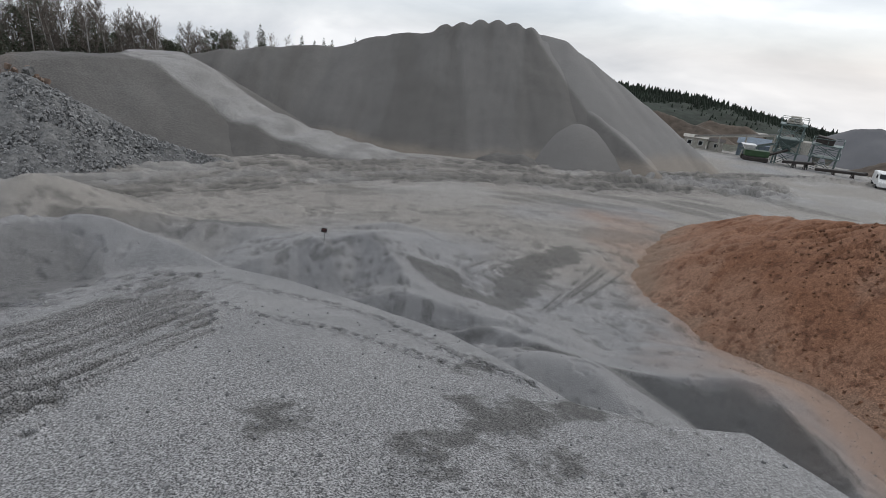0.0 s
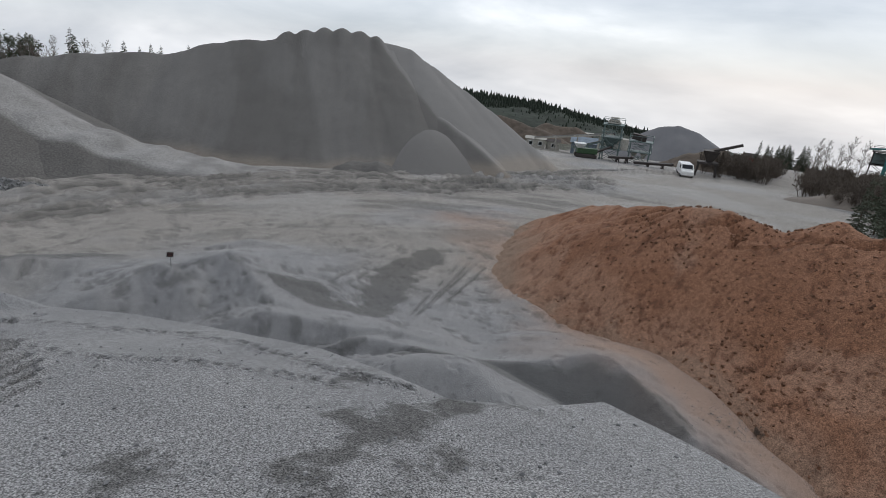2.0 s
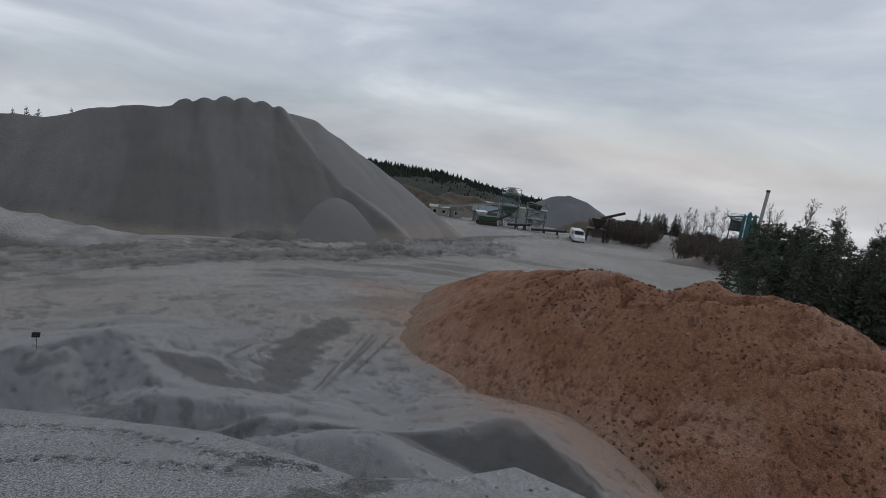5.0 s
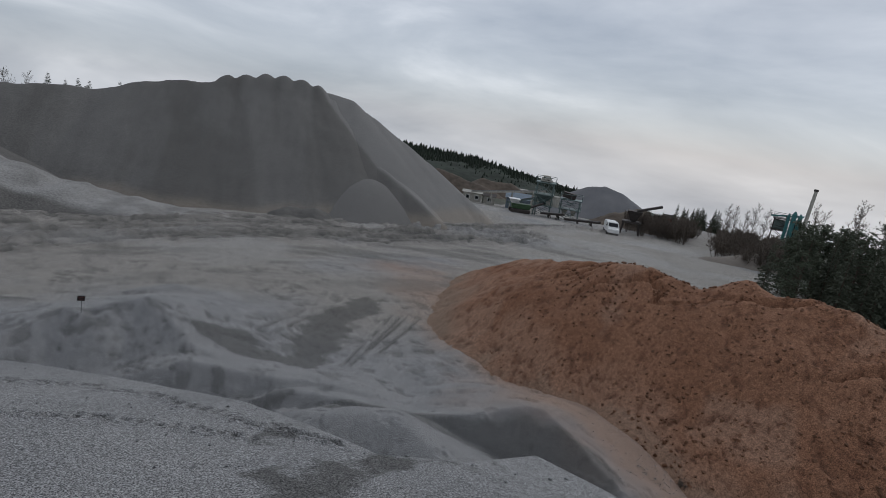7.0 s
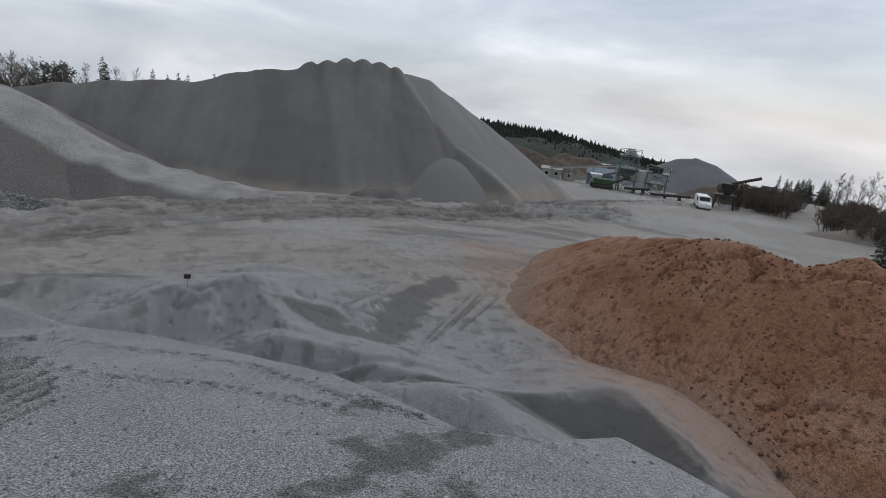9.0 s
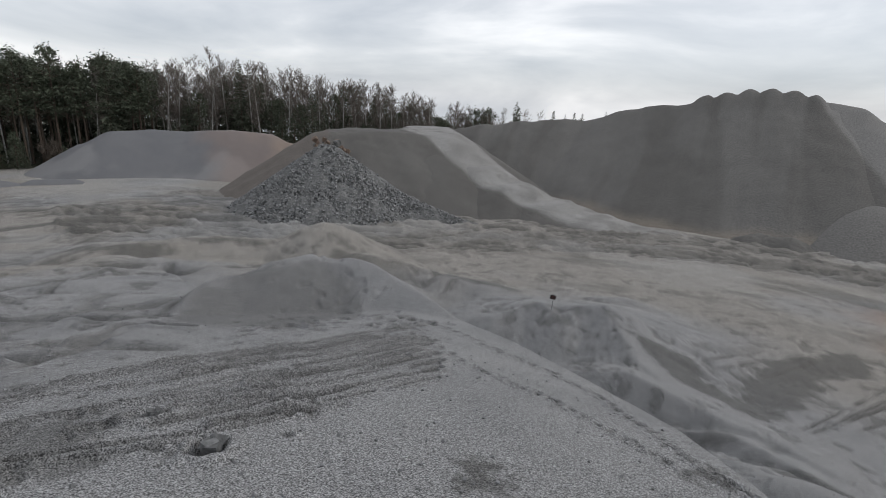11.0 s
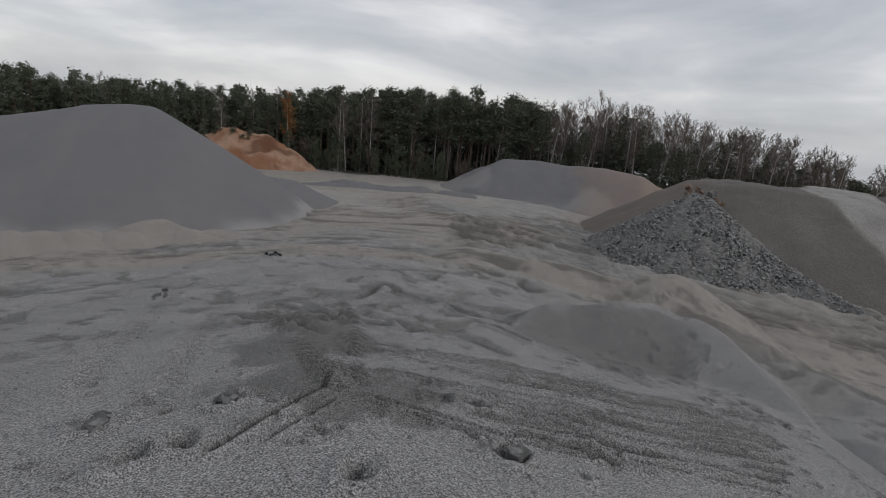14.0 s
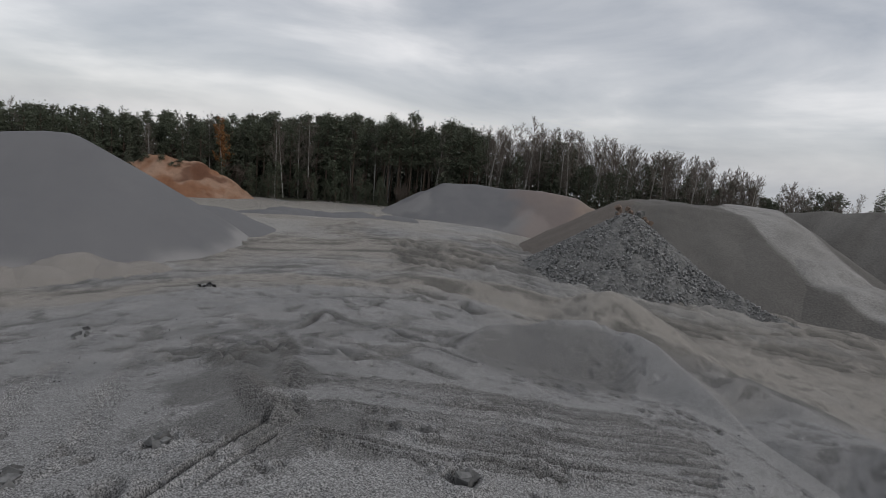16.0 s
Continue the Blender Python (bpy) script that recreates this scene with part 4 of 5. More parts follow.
for k in range(2600):
    i = rw.randrange(len(ridge_line) - 1)
    c = ridge_line[i].lerp(ridge_line[i + 1], rw.random())
    back = abs(rw.gauss(0, 26))
    c = c - Vector((c.x, c.y, 0)).normalized() * back
    c.z -= 0.16 * back + 2
    h, w = rw.uniform(4, 10), rw.uniform(2.0, 3.8)
    j = len(cv)
    cv += [c + Vector((math.cos(a) * w, math.sin(a) * w, 0)) for a in (0, 1.57, 3.14, 4.71)] + [c + Vector((rw.uniform(-0.5, 0.5), 0, h))]
    cf += [(j, j + 1, j + 4), (j + 1, j + 2, j + 4), (j + 2, j + 3, j + 4), (j + 3, j, j + 4)]
tagged(raw("far_woods", cv, cf, M_FARWOOD), "dark conifer woods on the distant ridge", "woods", kind="stuff")
pile("bench_bank", "bare brown quarry bench below the ridge", [(-18.5, -4.9, 235), (-21.5, -5.0, 235), (-25, -5.8, 230), (-27.5, -6.6, 225)], 0.55, M_BENCH, 1.0, rough=2.0, rsize=12, reach=30)
pile("bench_bank", "bare brown quarry bench below the ridge", [(-26.4, -5.4, 260), (-29.5, -5.6, 260), (-31, -6.3, 255)], 0.6, M_BENCH, 1.0, rough=2.0, rsize=12, reach=30)
pile("far_stockpile", "tall conical grey gravel stockpile beyond the crusher", [(-37.6, -4.6, 150), (-39.2, -4.25, 150), (-41.0, -4.7, 149), (-43.0, -6.0, 146)], 0.62, M_FINES, 0.6, rough=0.4, rsize=6)
pile("scrub_bank", "brown earth bank overgrown with scrub", [(-41.2, -6.9, 114), (-43.0, -6.0, 114), (-45.5, -6.9, 112), (-48.0, -8.2, 108)], 0.55, M_BENCH, 0.5, rough=1.2, rsize=5, reach=14)
pile("access_road", "pale gravel access road climbing between scrub banks", [(-49.6, -9.4, 84), (-49.4, -8.3, 100), (-49.2, -7.0, 122)], 0.4, M_PILE, 0.5, flat=1.9, rough=0.2, attrs=lambda X, Y, Z: {"pale": 0.5 + 0 * X, "dust": 0.3 + 0 * X, "orange": 0 * X}, reach=10)
pile("gravel_bank_by_road", "sloping pale gravel bank beside the access road", [(-50.8, -9.3, 76), (-53.5, -8.2, 80), (-57, -7.2, 84), (-62, -7.6, 84)], 0.5, M_PILE, 0.4, rough=0.6, rsize=3, attrs=lambda X, Y, Z: {"pale": 0.15 + 0 * X, "dust": 0.4 + 0 * X, "orange": 0.1 + 0 * X}, reach=12)


# ---- stones ----


def stone_shape(r, size):
    """Corners of a small angular stone, as an uneven box of twelve triangles."""
    vs = [Vector((sx * r.uniform(0.3, 0.62), sy * r.uniform(0.3, 0.62), sz * r.uniform(0.22, 0.5))) * size for sx in (-1, 1) for sy in (-1, 1) for sz in (-1, 1)]
    e = Euler((r.uniform(0, 6), r.uniform(0, 6), r.uniform(0, 6))).to_matrix()
    return [e @ v for v in vs]


STONE_FACES = ((0, 1, 3, 2), (4, 6, 7, 5), (0, 4, 5, 1), (2, 3, 7, 6), (0, 2, 6, 4), (1, 5, 7, 3))


def stones(name, spots, mat, parent, r, lo, hi):
    v, f = [], []
    for c in spots:
        i = len(v)
        v += [c + p for p in stone_shape(r, r.uniform(lo, hi))]
        f += [tuple(i + k for k in q) for q in STONE_FACES]
    return tagged(raw(name, v, f, mat, parent), kind="stuff")


def random_rock_material(name, lo, hi):
    m = material(name, lo, hi, 0.9, 14.0, 0.5, 1.5)
    nt = m.node_tree
    geo = nt.nodes.new("ShaderNodeNewGeometry")
    bright = nt.nodes.new("ShaderNodeMapRange")
    bright.inputs[3].default_value, bright.inputs[4].default_value = 0.72, 1.25
    nt.links.new(geo.outputs["Random Per Island"], bright.inputs[0])
    b = nt.nodes["Principled BSDF"]
    src = b.inputs["Base Color"].links[0].from_socket
    mul = nt.nodes.new("ShaderNodeMix")
    mul.data_type, mul.blend_type = "RGBA", "MULTIPLY"
    mul.inputs[0].default_value = 1.0
    comb = nt.nodes.new("ShaderNodeCombineColor")
    for k in range(3):
        nt.links.new(bright.outputs[0], comb.inputs[k])
    nt.links.new(src, mul.inputs[6])
    nt.links.new(comb.outputs[0], mul.inputs[7])
    nt.links.new(mul.outputs[2], b.inputs["Base Color"])
    return m


M_STONES = random_rock_material("loose_rock", (0.18, 0.182, 0.18), (0.25, 0.247, 0.24))
M_CLOD = random_rock_material("sand_clods", (0.12, 0.06, 0.036), (0.22, 0.115, 0.068))
M_GRIT = random_rock_material("grey_clods", (0.11, 0.11, 0.11), (0.16, 0.16, 0.157))
M_LOOSE = random_rock_material("loose_gravel_stone", (0.19, 0.19, 0.19), (0.26, 0.258, 0.255))
rs = random.Random(3)
heap_line = [sight(*p) for p in ROCK_LINE]
xs, ys = [p.x for p in heap_line], [p.y for p in heap_line]
px = np.array([rs.uniform(min(xs) - 8, max(xs) + 8) for _ in range(60000)])
py = np.array([rs.uniform(min(ys) - 9, max(ys) + 4) for _ in range(60000)])
pz = heap(px, py, heap_line, 0.70, 0, 0.2)
ok = np.where(pz > ground_height(px, py) - 0.1)[0][:10500]
stones("rubble", [Vector((px[k], py[k], pz[k] + rs.uniform(-0.1, 0.12))) for k in ok], M_STONES, bpy.data.objects["rock_heap"], rs, 0.10, 0.25)


def boulder(b, el, d, size, mat, label):
    ob = raw("boulder", stone_shape(rs, size), list(STONE_FACES), mat)
    bm = bmesh.new()
    bm.from_mesh(ob.data)
    bmesh.ops.bevel(bm, geom=bm.edges[:], offset=size * 0.1, segments=2, affect="EDGES")
    bm.to_mesh(ob.data)
    bm.free()
    ob.location = sight(b, el, d)
    return tagged(ob, label, "boulder", group="boulders above the rock heap")


M_REDROCK = plain("reddish_rock", (0.26, 0.19, 0.15), 0.9, 0, 0.4, 2.0)
for k in range(22):
    b = rs.uniform(35.6, 39.4)
    boulder(b, -4.7 - (39.4 - b) * 0.15 - rs.uniform(0, 1.0), 52.5 - rs.uniform(0, 1.5), rs.uniform(0.25, 0.65), M_REDROCK if k % 3 else M_ROCK, "rough reddish boulder on the bank above the rock heap")


def face_spots(n, line, slope, b0, b1, d0, d1):
    out = []
    xs_, ys_ = [], []
    for _ in range(n):
        p = bearing(rs.uniform(b0, b1), rs.uniform(d0, d1), 0)
        xs_.append(p.x)
        ys_.append(p.y)
    xa, ya = np.array(xs_), np.array(ys_)
    za = heap(xa, ya, line, slope, 0, 0.35)
    za = orange_tweak(xa, ya, za)
    g = ground_height(xa, ya)
    return [Vector((xa[k], ya[k], za[k])) for k in range(n) if za[k] > g[k]]


orange_line = [sight(*p) for p in ORANGE_LINE]
stones("sand_crumble", face_spots(3200, orange_line, 0.70, -74, -30, 10, 22), M_CLOD, bpy.data.objects["orange_sand_pile"], rs, 0.03, 0.10)
spots = []
for _ in range(1500):
    b, d = rs.uniform(-56, 108), 1.8 + 16 * rs.random() ** 1.5
    p = bearing(b, d, 0)
    spots.append(p)
for _ in range(160):
    p = bearing(rs.gauss(-50, 3.0), rs.gauss(13.0, 0.6), 0)
    spots.append(p)
gz = ground_height(np.array([p.x for p in spots]), np.array([p.y for p in spots]))
for p, z in zip(spots, gz):
    p.z = float(z) + 0.005
stones("loose_gravel", spots, M_LOOSE, ground, rs, 0.010, 0.028)
chunks = []
for b, e in ((52.2, 35.0), (57.4, 30.9), (99.4, 31.4), (86.7, 31.1), (92.9, 20.4), (50.2, 20.8)):
    for _ in range(9):
        p = on_hill(b + rs.uniform(-0.9, 0.9), e + rs.uniform(-0.6, 0.6))
        p.z = ground_at(p.x, p.y) + 0.02
        chunks.append(p)
stones("dug_earth", chunks, M_GRIT, ground, rs, 0.05, 0.12)

# ---- radio-controlled buggy standing on the churned gravel ----
M_RUBBER = plain("black_rubber", (0.018, 0.018, 0.018), 0.9, 0, 0.3, 30)
M_BLACK = plain("black_plastic", (0.02, 0.02, 0.021), 0.5, 0, 0.2, 20)
M_SHELL = plain("grey_white_shell", (0.45, 0.45, 0.44), 0.45, 0, 0.4, 12)
M_STEEL = plain("bare_steel", (0.42, 0.42, 0.42), 0.4, 0.9, 0.2, 10)


def lathe(name, profile, mat, parent, n=20, axis="Y"):
    bm = bmesh.new()
    rings = []
    for y, r in profile:
        rings.append([bm.verts.new((math.cos(2 * math.pi * k / n) * r, y, math.sin(2 * math.pi * k / n) * r)) for k in range(n)])
    for a, c in zip(rings[:-1], rings[1:]):
        for k in range(n):
            bm.faces.new((a[k], a[(k + 1) % n], c[(k + 1) % n], c[k]))
    bm.faces.new(rings[0])
    bm.faces.new(rings[-1][::-1])
    return part(name, bm, mat, parent)


buggy = tagged(new("toy_truck"), "black and white toy off-road truck with chunky tyres", "toy car")
bm = bmesh.new()
box(bm, (0, 0, 0.085), (0.36, 0.13, 0.02), None, 0.004)
box(bm, (0.13, 0, 0.10), (0.08, 0.10, 0.05), None, 0.008)
box(bm, (-0.13, 0, 0.10), (0.08, 0.10, 0.05), None, 0.008)
part("chassis", bm, M_BLACK, buggy)
bm = bmesh.new()
for x0, x1, w0, w1, z0, z1 in ((-0.17, -0.06, 0.06, 0.07, 0.13, 0.16), (-0.06, 0.08, 0.075, 0.065, 0.15, 0.165), (0.08, 0.21, 0.065, 0.045, 0.14, 0.11)):
    v = [bm.verts.new(c) for c in ((x0, -w0, 0.105), (x0, w0, 0.105), (x1, w1, 0.105), (x1, -w1, 0.105), (x0, -w0 * 0.7, z0), (x0, w0 * 0.7, z0), (x1, w1 * 0.7, z1), (x1, -w1 * 0.7, z1))]
    for q in ((0, 1, 2, 3), (4, 7, 6, 5), (0, 4, 5, 1), (1, 5, 6, 2), (2, 6, 7, 3), (3, 7, 4, 0)):
        bm.faces.new([v[k] for k in q])
bmesh.ops.bevel(bm, geom=bm.edges[:], offset=0.006, segments=2, affect="EDGES")
shell = part("body_shell", bm, M_SHELL, buggy, "white body shell with black panels")
bm = bmesh.new()
box(bm, (-0.01, 0, 0.172), (0.09, 0.07, 0.03), None, 0.01)
part("cabin", bm, M_BLACK, shell)
bm = bmesh.new()
for sy in (-1, 1):
    box(bm, (0.0, sy * 0.062, 0.135), (0.2, 0.012, 0.03), None, 0.003)
part("side_stripe", bm, M_BLACK, shell)
bm = bmesh.new()
box(bm, (-0.22, 0, 0.2), (0.07, 0.2, 0.008), Euler((0, radians(-14), 0)).to_matrix(), 0.002)
for sy in (-1, 1):
    box(bm, (-0.22, sy * 0.1, 0.195), (0.08, 0.006, 0.05), None, 0.002)
    beam(bm, (-0.17, sy * 0.03, 0.12), (-0.21, sy * 0.03, 0.195), 0.01, 0.01)
part("rear_wing", bm, M_BLACK, buggy)
bm = bmesh.new()
box(bm, (0.235, 0, 0.08), (0.03, 0.12, 0.03), None, 0.006)
part("bumper", bm, M_BLACK, buggy)
for sx in (-1, 1):
    for sy in (-1, 1):
        bm = bmesh.new()
        bar(bm, (sx * 0.15, sy * 0.04, 0.14), (sx * 0.16, sy * 0.12, 0.085), 0.012)
        bar(bm, (sx * 0.15, sy * 0.04, 0.085), (sx * 0.16, sy * 0.16, 0.08), 0.008)
        part("shock_absorber", bm, M_STEEL, buggy)
        tyre = lathe("wheel", [(-0.045, 0.055), (-0.042, 0.072), (-0.03, 0.082), (0.03, 0.082), (0.042, 0.072), (0.045, 0.055)], M_RUBBER, buggy)
        tyre.location = (sx * 0.165, sy * 0.185, 0.082)
        rim = lathe("rim", [(-0.048, 0.02), (-0.046, 0.05), (0.046, 0.05), (0.048, 0.02)], M_SHELL, tyre, 14)
        bm = bmesh.new()
        for k in range(18):
            a = 2 * math.pi * k / 18
            box(bm, (math.cos(a) * 0.083, 0.018 * (-1) ** k, math.sin(a) * 0.083), (0.012, 0.045, 0.012), Euler((0, -a, 0)).to_matrix())
        part("tread", bm, M_RUBBER, tyre)
buggy.matrix_world = stand(82.0, 20.8, radians(200), 1.05, -0.01)

# ---- small marker sign on the ridge ----
M_SIGN = plain("dark_sign_plate", (0.035, 0.03, 0.03), 0.6, 0, 0.3, 6)
M_POST = plain("galvanised_post", (0.30, 0.30, 0.30), 0.5, 0.5, 0.3, 6)
sign = tagged(new("marker_sign"), "small dark tilted sign on a thin post", "sign")
bm = bmesh.new()
bar(bm, (0, 0, -0.2), (0.04, 0, 0.62), 0.016)
part("post", bm, M_POST, sign)
bm = bmesh.new()
box(bm, (0.02, -0.02, 0.62), (0.24, 0.02, 0.19), Euler((0, radians(8), 0)).to_matrix(), 0.004)
plate = part("plate", bm, M_SIGN, sign)
bm = bmesh.new()
for k in range(2):
    box(bm, (0.02, -0.034, 0.66 - 0.07 * k), (0.2 - 0.06 * k, 0.004, 0.022), Euler((0, radians(8), 0)).to_matrix())
part("faded_line", bm, plain("faded_rust_paint", (0.16, 0.06, 0.05), 0.7), plate)
sign.matrix_world = stand(12.6, 17.5, radians(14), 0.8, 0.02)
stake = tagged(new("marker_stake"), "short white marker stake in the fines", "stake")
bm = bmesh.new()
bar(bm, (0, 0, -0.2), (0.03, 0, 0.5), 0.05, 0.045)
part("stick", bm, plain("white_paint", (0.75, 0.75, 0.73), 0.6), stake)
stake.location = sight(89.6, -12.1, 39.0)

# ---- yard: van, crusher, screens, conveyors ----
M_WHITE = plain("white_van_paint", (0.72, 0.72, 0.70), 0.35, 0, 0.12, 1.5)
M_GLASS = plain("dark_glass", (0.02, 0.022, 0.025), 0.12, 0, 0.1, 3)
M_GREYSTEEL = plain("weathered_grey_green_steel", (0.17, 0.22, 0.21), 0.6, 0.2, 0.35, 1.2)
M_DARKSTEEL = plain("dark_rusty_steel", (0.07, 0.06, 0.055), 0.75, 0.2, 0.4, 1.5)
M_BLUE = plain("faded_blue_steel", (0.22, 0.27, 0.32), 0.6, 0.1, 0.3, 1.2)
M_GREEN = plain("green_machine_paint", (0.055, 0.10, 0.05), 0.5, 0.1, 0.3, 1.5)
M_TEAL = plain("teal_plant_paint", (0.06, 0.19, 0.19), 0.5, 0.1, 0.35, 1.0)
M_CREAM = plain("cream_cladding", (0.45, 0.43, 0.38), 0.7, 0, 0.3, 0.8)
M_RED = plain("red_house_paint", (0.26, 0.05, 0.035), 0.8, 0, 0.3, 1.0)
M_BELT = plain("conveyor_belt", (0.10, 0.095, 0.09), 0.85, 0, 0.3, 2)

van = tagged(new("panel_van"), "white panel van parked in the gravel yard", "van")
bm = bmesh.new()
sec = [(-2.4, 0.45, 0.95), (-2.4, 1.95, 0.88), (0.9, 2.0, 0.88), (1.55, 1.25, 0.92), (2.4, 1.05, 0.9), (2.45, 0.45, 0.95)]
va = [bm.verts.new((x, -w, z)) for x, z, w in sec]
vb = [bm.verts.new((x, w, z)) for x, z, w in sec]
bm.faces.new(va[::-1])
bm.faces.new(vb)
for k in range(6):
    j = (k + 1) % 6
    bm.faces.new((va[k], va[j], vb[j], vb[k]))
bmesh.ops.bevel(bm, geom=bm.edges[:], offset=0.08, segments=3, affect="EDGES")
part("body", bm, M_WHITE, van)
bm = bmesh.new()
box(bm, (1.24, 0, 1.64), (0.02, 1.5, 0.72), Euler((0, radians(-40), 0)).to_matrix())
part("windscreen", bm, M_GLASS, van)
for sy in (-1, 1):
    bm = bmesh.new()
    box(bm, (0.55, sy * 0.9, 1.55), (0.85, 0.03, 0.5))
    part("side_window", bm, M_GLASS, van)
    bm = bmesh.new()
    box(bm, (-2.42, sy * 0.42, 1.5), (0.03, 0.6, 0.5))
    part("rear_window", bm, M_GLASS, van)
    bm = bmesh.new()
    box(bm, (-2.44, sy * 0.82, 1.0), (0.04, 0.12, 0.4))
    part("tail_light", bm, M_RED, van)
    for x in (-1.5, 1.55):
        w = lathe("wheel", [(-0.11, 0.22), (-0.1, 0.33), (0.1, 0.33), (0.11, 0.22)], M_RUBBER, van)
        w.location = (x, sy * 0.85, 0.33)
        lathe("rim", [(-0.12, 0.05), (-0.118, 0.2), (0.118, 0.2), (0.12, 0.05)], M_STEEL, w, 12)
bm = bmesh.new()
box(bm, (-2.46, 0, 0.5), (0.1, 1.8, 0.18), None, 0.03)
part("rear_bumper", bm, M_BLACK, van)
van.matrix_world = stand(-40.7, 86, radians(240), 0.95, 0.0)


def lattice(name, label, category, w, d, h, levels, mat, legs=True):
    root = tagged(new(name), label, category)
    for x in (-w / 2, w / 2):
        for y in (-d / 2, d / 2):
            bm = bmesh.new()
            box(bm, (x, y, h / 2 - 0.3), (0.22, 0.22, h + 0.6))
            part("leg", bm, mat, root)
    for z in levels:
        bm = bmesh.new()
        box(bm, (0, 0, z), (w + 0.7, d + 0.7, 0.14))
        deck = part("deck", bm, mat, root)
        bm = bmesh.new()
        for s in (-1, 1):
            beam(bm, (-w / 2 - 0.3, s * (d / 2 + 0.3), z + 1.0), (w / 2 + 0.3, s * (d / 2 + 0.3), z + 1.0), 0.07, 0.07)
            beam(bm, (s * (w / 2 + 0.3), -d / 2 - 0.3, z + 1.0), (s * (w / 2 + 0.3), d / 2 + 0.3, z + 1.0), 0.07, 0.07)
            for t in (-1, 0, 1):
                beam(bm, (t * (w / 2 + 0.3), s * (d / 2 + 0.3), z), (t * (w / 2 + 0.3), s * (d / 2 + 0.3), z + 1.0), 0.06, 0.06)
        part("railing", bm, mat, deck)
    for k, (z0, z1) in enumerate(zip((0,) + tuple(levels[:-1]), levels)):
        bm = bmesh.new()
        for s in (-1, 1):
            beam(bm, (-w / 2, s * d / 2, z0), (w / 2, s * d / 2, z1), 0.09, 0.09)
            beam(bm, (w / 2, s * d / 2, z0), (-w / 2, s * d / 2, z1), 0.09, 0.09)
        part("brace", bm, mat, root)
    return root


def hopper(parent, c, w, d, top, bottom, mat, name="hopper"):
    bm = bmesh.new()
    up = [bm.verts.new((c[0] + x * w / 2, c[1] + y * d / 2, top)) for x, y in ((-1, -1), (1, -1), (1, 1), (-1, 1))]
    lo = [bm.verts.new((c[0] + x * w * 0.18, c[1] + y * d * 0.18, bottom)) for x, y in ((-1, -1), (1, -1), (1, 1), (-1, 1))]
    for k in range(4):
        bm.faces.new((up[k], lo[k], lo[(k + 1) % 4], up[(k + 1) % 4]))
    bm.faces.new(lo)
    bm.faces.new(up[::-1])
    return part(name, bm, mat, parent)


tower = lattice("crusher_tower", "weathered grey-green crusher tower with decks", "tower", 3.0, 3.0, 6.4, (2.2, 4.2, 6.4), M_GREYSTEEL)
hopper(tower, (0, 0), 3.0, 3.0, 4.1, 2.4, M_GREYSTEEL)
for z, w in ((6.7, 2.2), (7.1, 1.8), (7.5, 1.4)):
    bm = bmesh.new()
    box(bm, (0, 0, z), (w, w, 0.24), None, 0.03)
    part("screen_deck", bm, M_CREAM, tower)
bm = bmesh.new()
box(bm, (1.8, 0.2, 3.1), (2.4, 2.2, 1.9), None, 0.05)
part("silo", bm, M_CREAM, tower)
tower.matrix_world = stand(-33.2, 100, radians(-33), 1.0, 0.1)
frame_ob = lattice("screen_frame", "open steel screening frame with pale bins", "frame", 3.4, 2.4, 4.0, (2.2, 4.0), M_GREYSTEEL)
for x in (-0.9, 0.8):
    hopper(frame_ob, (x, 0), 1.2, 1.4, 2.1, 1.0, M_CREAM, "bin")
bm = bmesh.new()
box(bm, (-0.4, 0, 4.7), (2.4, 1.6, 1.0), Euler((0, radians(8), 0)).to_matrix(), 0.05)
part("screen", bm, M_DARKSTEEL, frame_ob)
frame_ob.matrix_world = stand(-36.1, 101, radians(-36), 1.0, 0.1)


def conveyor(label, length, rise, mat, b, d, turn, z0=0.8, supports=2):
    root = tagged(new("conveyor"), label, "conveyor", group="conveyors in the yard")
    p, q = Vector((-length / 2, 0, z0)), Vector((length / 2, 0, z0 + rise))
    bm = bmesh.new()
    for s in (-1, 1):
        beam(bm, p + Vector((0, s * 0.45, 0)), q + Vector((0, s * 0.45, 0)), 0.12, 0.3)
    part("girder", bm, mat, root)
    bm = bmesh.new()
    beam(bm, p + Vector((0, 0, 0.18)), q + Vector((0, 0, 0.18)), 0.8, 0.08)
    part("belt", bm, M_BELT, root)
    for k in range(supports):
        c = p.lerp(q, (k + 1) / (supports + 0.6))
        bm = bmesh.new()
        for s in (-1, 1):
            beam(bm, (c.x - 0.3, s * 0.5, -0.6), (c.x, s * 0.45, c.z), 0.12, 0.12)
            beam(bm, (c.x + 0.3, s * 0.5, -0.6), (c.x, s * 0.45, c.z), 0.12, 0.12)
        part("trestle", bm, mat, root)
    bm = bmesh.new()
    bar(bm, q + Vector((0, -0.5, 0.1)), q + Vector((0, 0.5, 0.1)), 0.22, n=12)
    part("head_drum", bm, M_DARKSTEEL, root)
    root.matrix_world = stand(b, d, radians(turn), 1.0, 0.05)
    return root


conveyor("long pale inclined conveyor on trestles", 15, 2.2, M_CREAM, -29.4, 108, -25, 2.4, 3)
conveyor("grey conveyor feeding the crusher tower", 7, 2.4, M_GREYSTEEL, -31.4, 102, -40, 1.4, 2)
conveyor("dark rusty conveyor lying low in the yard", 6, 0.3, M_DARKSTEEL, -37.6, 94, -30, 0.5, 2)
conveyor("dark rusty conveyor lying low in the yard", 4, 0.5, M_DARKSTEEL, -34.4, 95, -50, 0.6, 2)

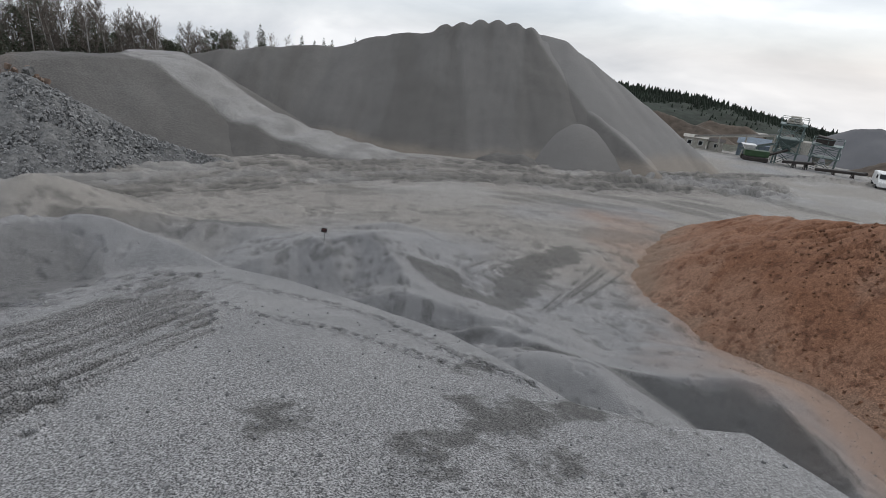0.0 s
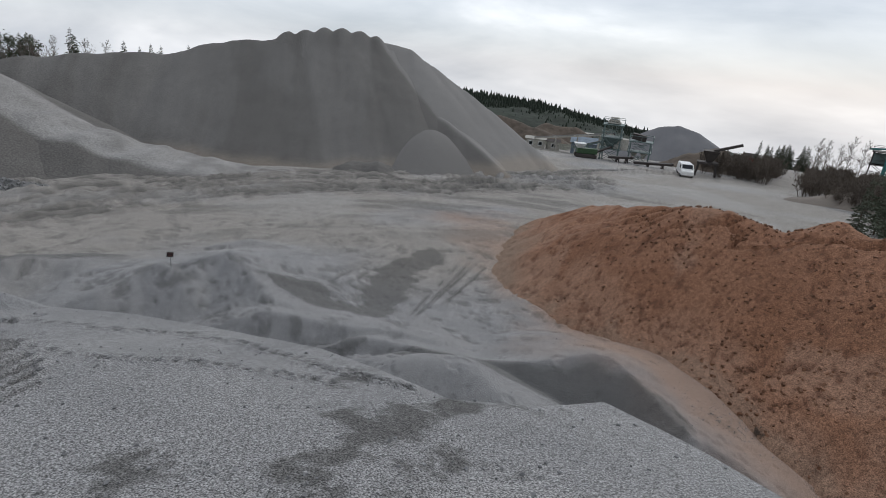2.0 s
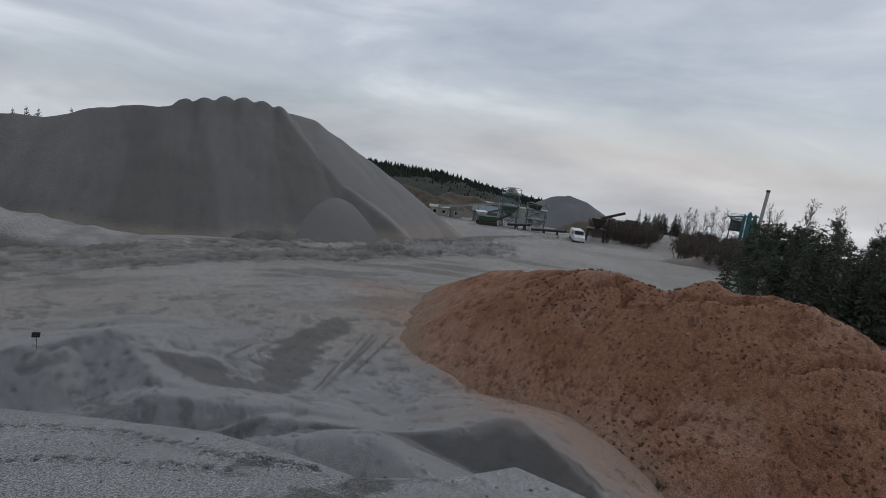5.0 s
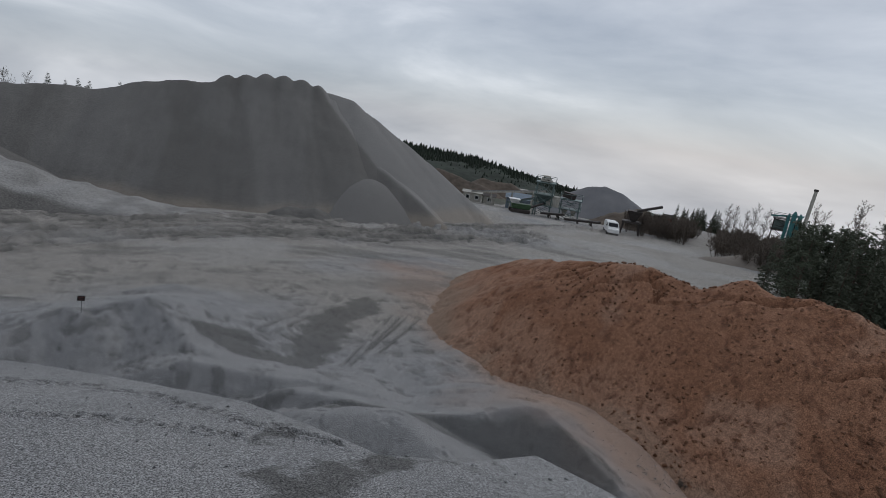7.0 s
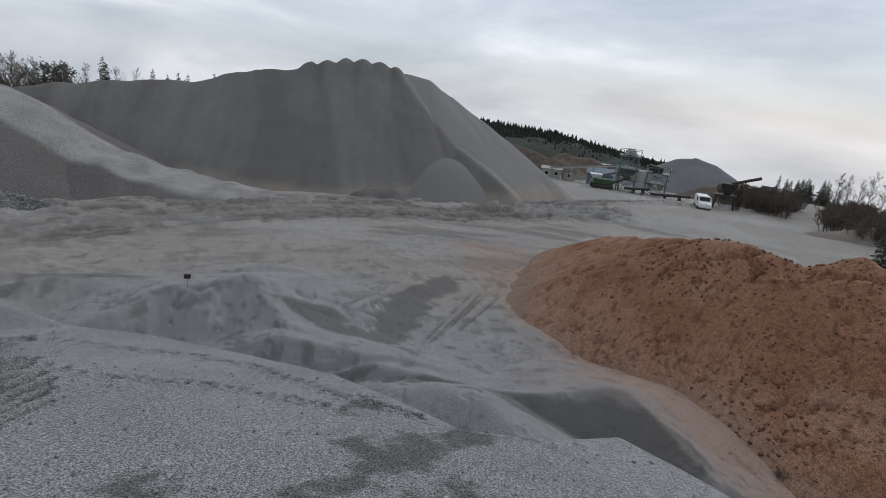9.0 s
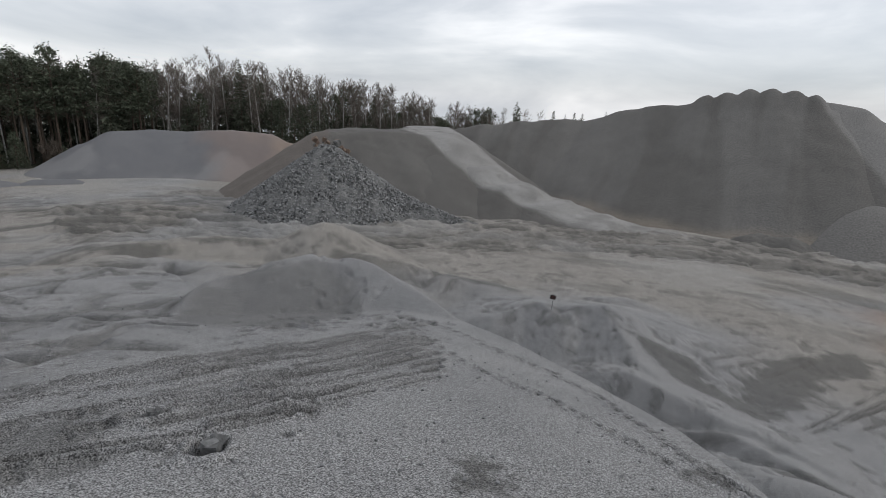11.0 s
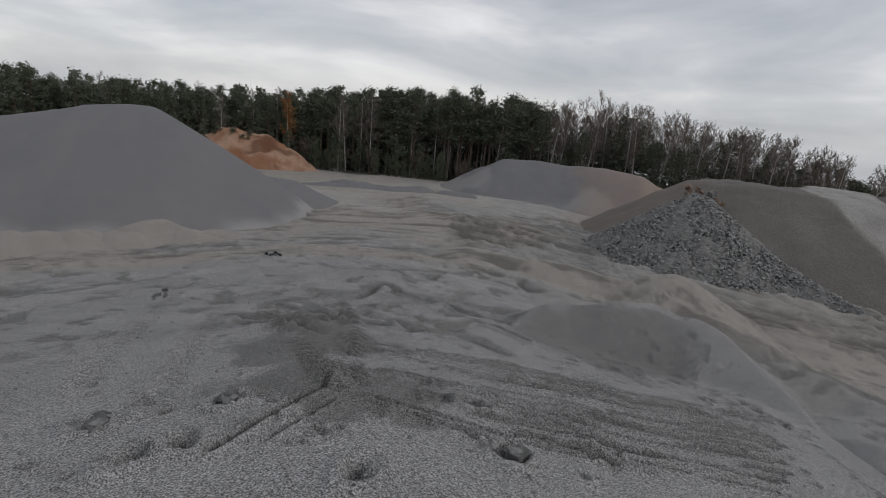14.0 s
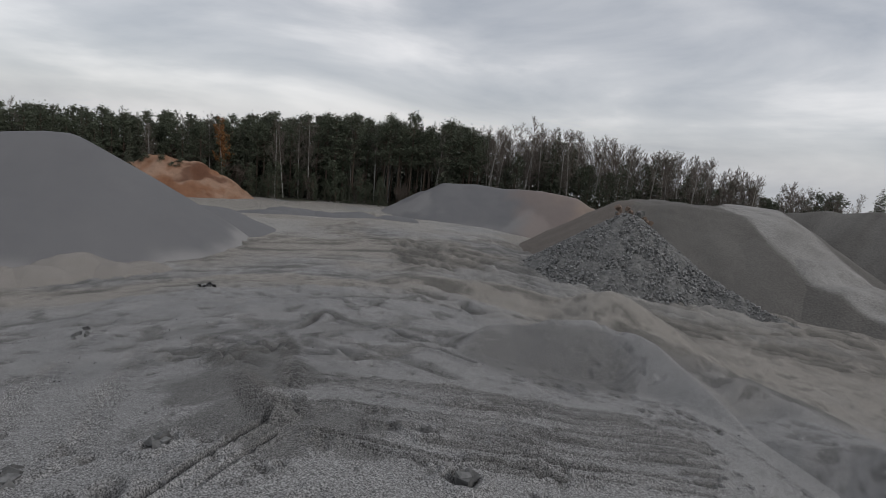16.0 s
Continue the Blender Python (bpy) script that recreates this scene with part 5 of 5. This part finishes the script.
crusher = tagged(new("mobile_crusher"), "green and white mobile crusher on tracks", "machine")
for s in (-1, 1):
    bm = bmesh.new()
    box(bm, (0, s * 1.0, 0.4), (3.6, 0.45, 0.8), None, 0.2)
    part("crawler_track", bm, M_DARKSTEEL, crusher)
bm = bmesh.new()
box(bm, (0.1, 0, 1.25), (3.4, 1.6, 0.9), None, 0.06)
part("engine_housing", bm, M_GREEN, crusher)
hopper(crusher, (-1.2, 0), 2.0, 2.2, 2.5, 1.6, M_WHITE)
bm = bmesh.new()
beam(bm, (1.2, 0, 0.9), (4.2, 0, 2.3), 0.8, 0.25)
part("discharge_belt", bm, M_DARKSTEEL, crusher)
crusher.matrix_world = stand(-30.9, 96, radians(-20), 1.0, 0.0)


def shed(name, label, b, d, turn, size, roof_h, wall_mat, roof_mat, windows=2):
    root = tagged(new(name), label, "building")
    w, dp, h = size
    bm = bmesh.new()
    box(bm, (0, 0, h / 2 - 0.3), (w, dp, h + 0.6))
    part("wall", bm, wall_mat, root)
    bm = bmesh.new()
    v = [bm.verts.new(c) for c in ((-w / 2 - 0.3, -dp / 2 - 0.3, h), (w / 2 + 0.3, -dp / 2 - 0.3, h), (w / 2 + 0.3, dp / 2 + 0.3, h), (-w / 2 - 0.3, dp / 2 + 0.3, h), (-w / 2 - 0.3, 0, h + roof_h), (w / 2 + 0.3, 0, h + roof_h))]
    for q in ((0, 1, 5, 4), (2, 3, 4, 5), (0, 4, 3), (1, 2, 5), (0, 3, 2, 1)):
        bm.faces.new([v[k] for k in q])
    part("roof", bm, roof_mat, root)
    for k in range(windows):
        x = w * ((k + 0.5) / windows - 0.5)
        bm = bmesh.new()
        box(bm, (x, -dp / 2 - 0.02, h * 0.58), (0.9, 0.08, 0.9))
        win = part("window", bm, M_WHITE, root)
        bm = bmesh.new()
        box(bm, (x, -dp / 2 - 0.05, h * 0.58), (0.7, 0.06, 0.7))
        part("pane", bm, M_GLASS, win)
    root.matrix_world = stand(b, d, radians(turn), 1.0, 0.1)
    return root


shed("blue_shed", "faded blue corrugated machine shed", -30.6, 112, -30, (5, 4, 2.6), 1.0, M_BLUE, M_BLUE, 1)
shed("site_hut", "pale site hut beside the conveyors", -25.6, 116, -26, (4, 3, 2.2), 0.4, M_CREAM, M_CREAM, 2)
shed("site_hut", "small pale site hut in the far yard", -27.4, 117, -20, (2.6, 2.4, 2.0), 0.4, M_CREAM, M_DARKSTEEL, 1)
shed("red_house", "small red wooden house behind the scrub", -45.9, 220, -40, (4, 4, 4.4), 1.4, M_RED, M_DARKSTEEL, 2)
shed("long_barn", "long low brown barn on the far bench", -29.6, 262, -28, (16, 8, 5.0), 1.0, M_BENCH, M_CREAM, 3)

loader = tagged(new("loading_frame"), "dark timber and steel loading frame beside the van", "frame")
for x in (-1.2, 1.2):
    for y in (-0.8, 0.8):
        bm = bmesh.new()
        beam(bm, (x * 1.25, y, -0.4), (x, y, 2.0), 0.25, 0.25)
        part("leg", bm, M_DARKSTEEL, loader)
bm = bmesh.new()
box(bm, (0, 0, 2.1), (3.0, 2.2, 0.3))
part("platform", bm, M_DARKSTEEL, loader)
hopper(loader, (0.2, 0), 2.4, 2.0, 4.0, 2.3, M_DARKSTEEL)
bm = bmesh.new()
beam(bm, (0.5, 0, 4.0), (4.2, 0, 5.4), 0.9, 0.35)
part("chute", bm, M_DARKSTEEL, loader)
loader.matrix_world = stand(-42.5, 92, radians(-40), 1.0, 0.0)

plant = lattice("asphalt_plant", "teal and grey asphalt plant with steel decks", "plant", 4.2, 4.0, 9.0, (3.6, 6.4, 9.0), M_DARKSTEEL)
for x, h, r in ((1.4, 10.4, 0.5), (2.5, 10.0, 0.42), (0.4, 9.8, 0.35)):
    bm = bmesh.new()
    bar(bm, (x, -2.2, -0.4), (x, -2.2, h), r, n=16)
    part("silo", bm, M_TEAL, plant)
    bm = bmesh.new()
    bar(bm, (x, -2.2, h), (x, -2.2, h + 0.7), r, r * 0.3, n=16)
    part("silo_cap", bm, M_TEAL, plant)
bm = bmesh.new()
box(bm, (-1.0, 0, 7.6), (2.4, 2.6, 2.0), None, 0.06)
part("mixer_housing", bm, M_GREYSTEEL, plant)
bm = bmesh.new()
beam(bm, (-3.0, -1.8, 9.4), (3.2, -1.8, 10.2), 0.5, 0.35)
part("duct", bm, M_TEAL, plant)
plant.matrix_world = stand(-55.6, 140, radians(-55), 1.0, 0.1)
chimney = tagged(new("chimney"), "tall slim pale steel chimney beside the plant", "chimney")
bm = bmesh.new()
bar(bm, (0, 0, -0.5), (0.5, 0, 16.2), 0.42, 0.34, 14)
part("flue", bm, M_CREAM, chimney)
bm = bmesh.new()
bar(bm, (0.49, 0, 15.9), (0.5, 0, 16.35), 0.42, 0.42, 14)
part("rim", bm, M_DARKSTEEL, chimney)
chimney.matrix_world = stand(-57.0, 139, radians(-55), 1.0, 0.1)
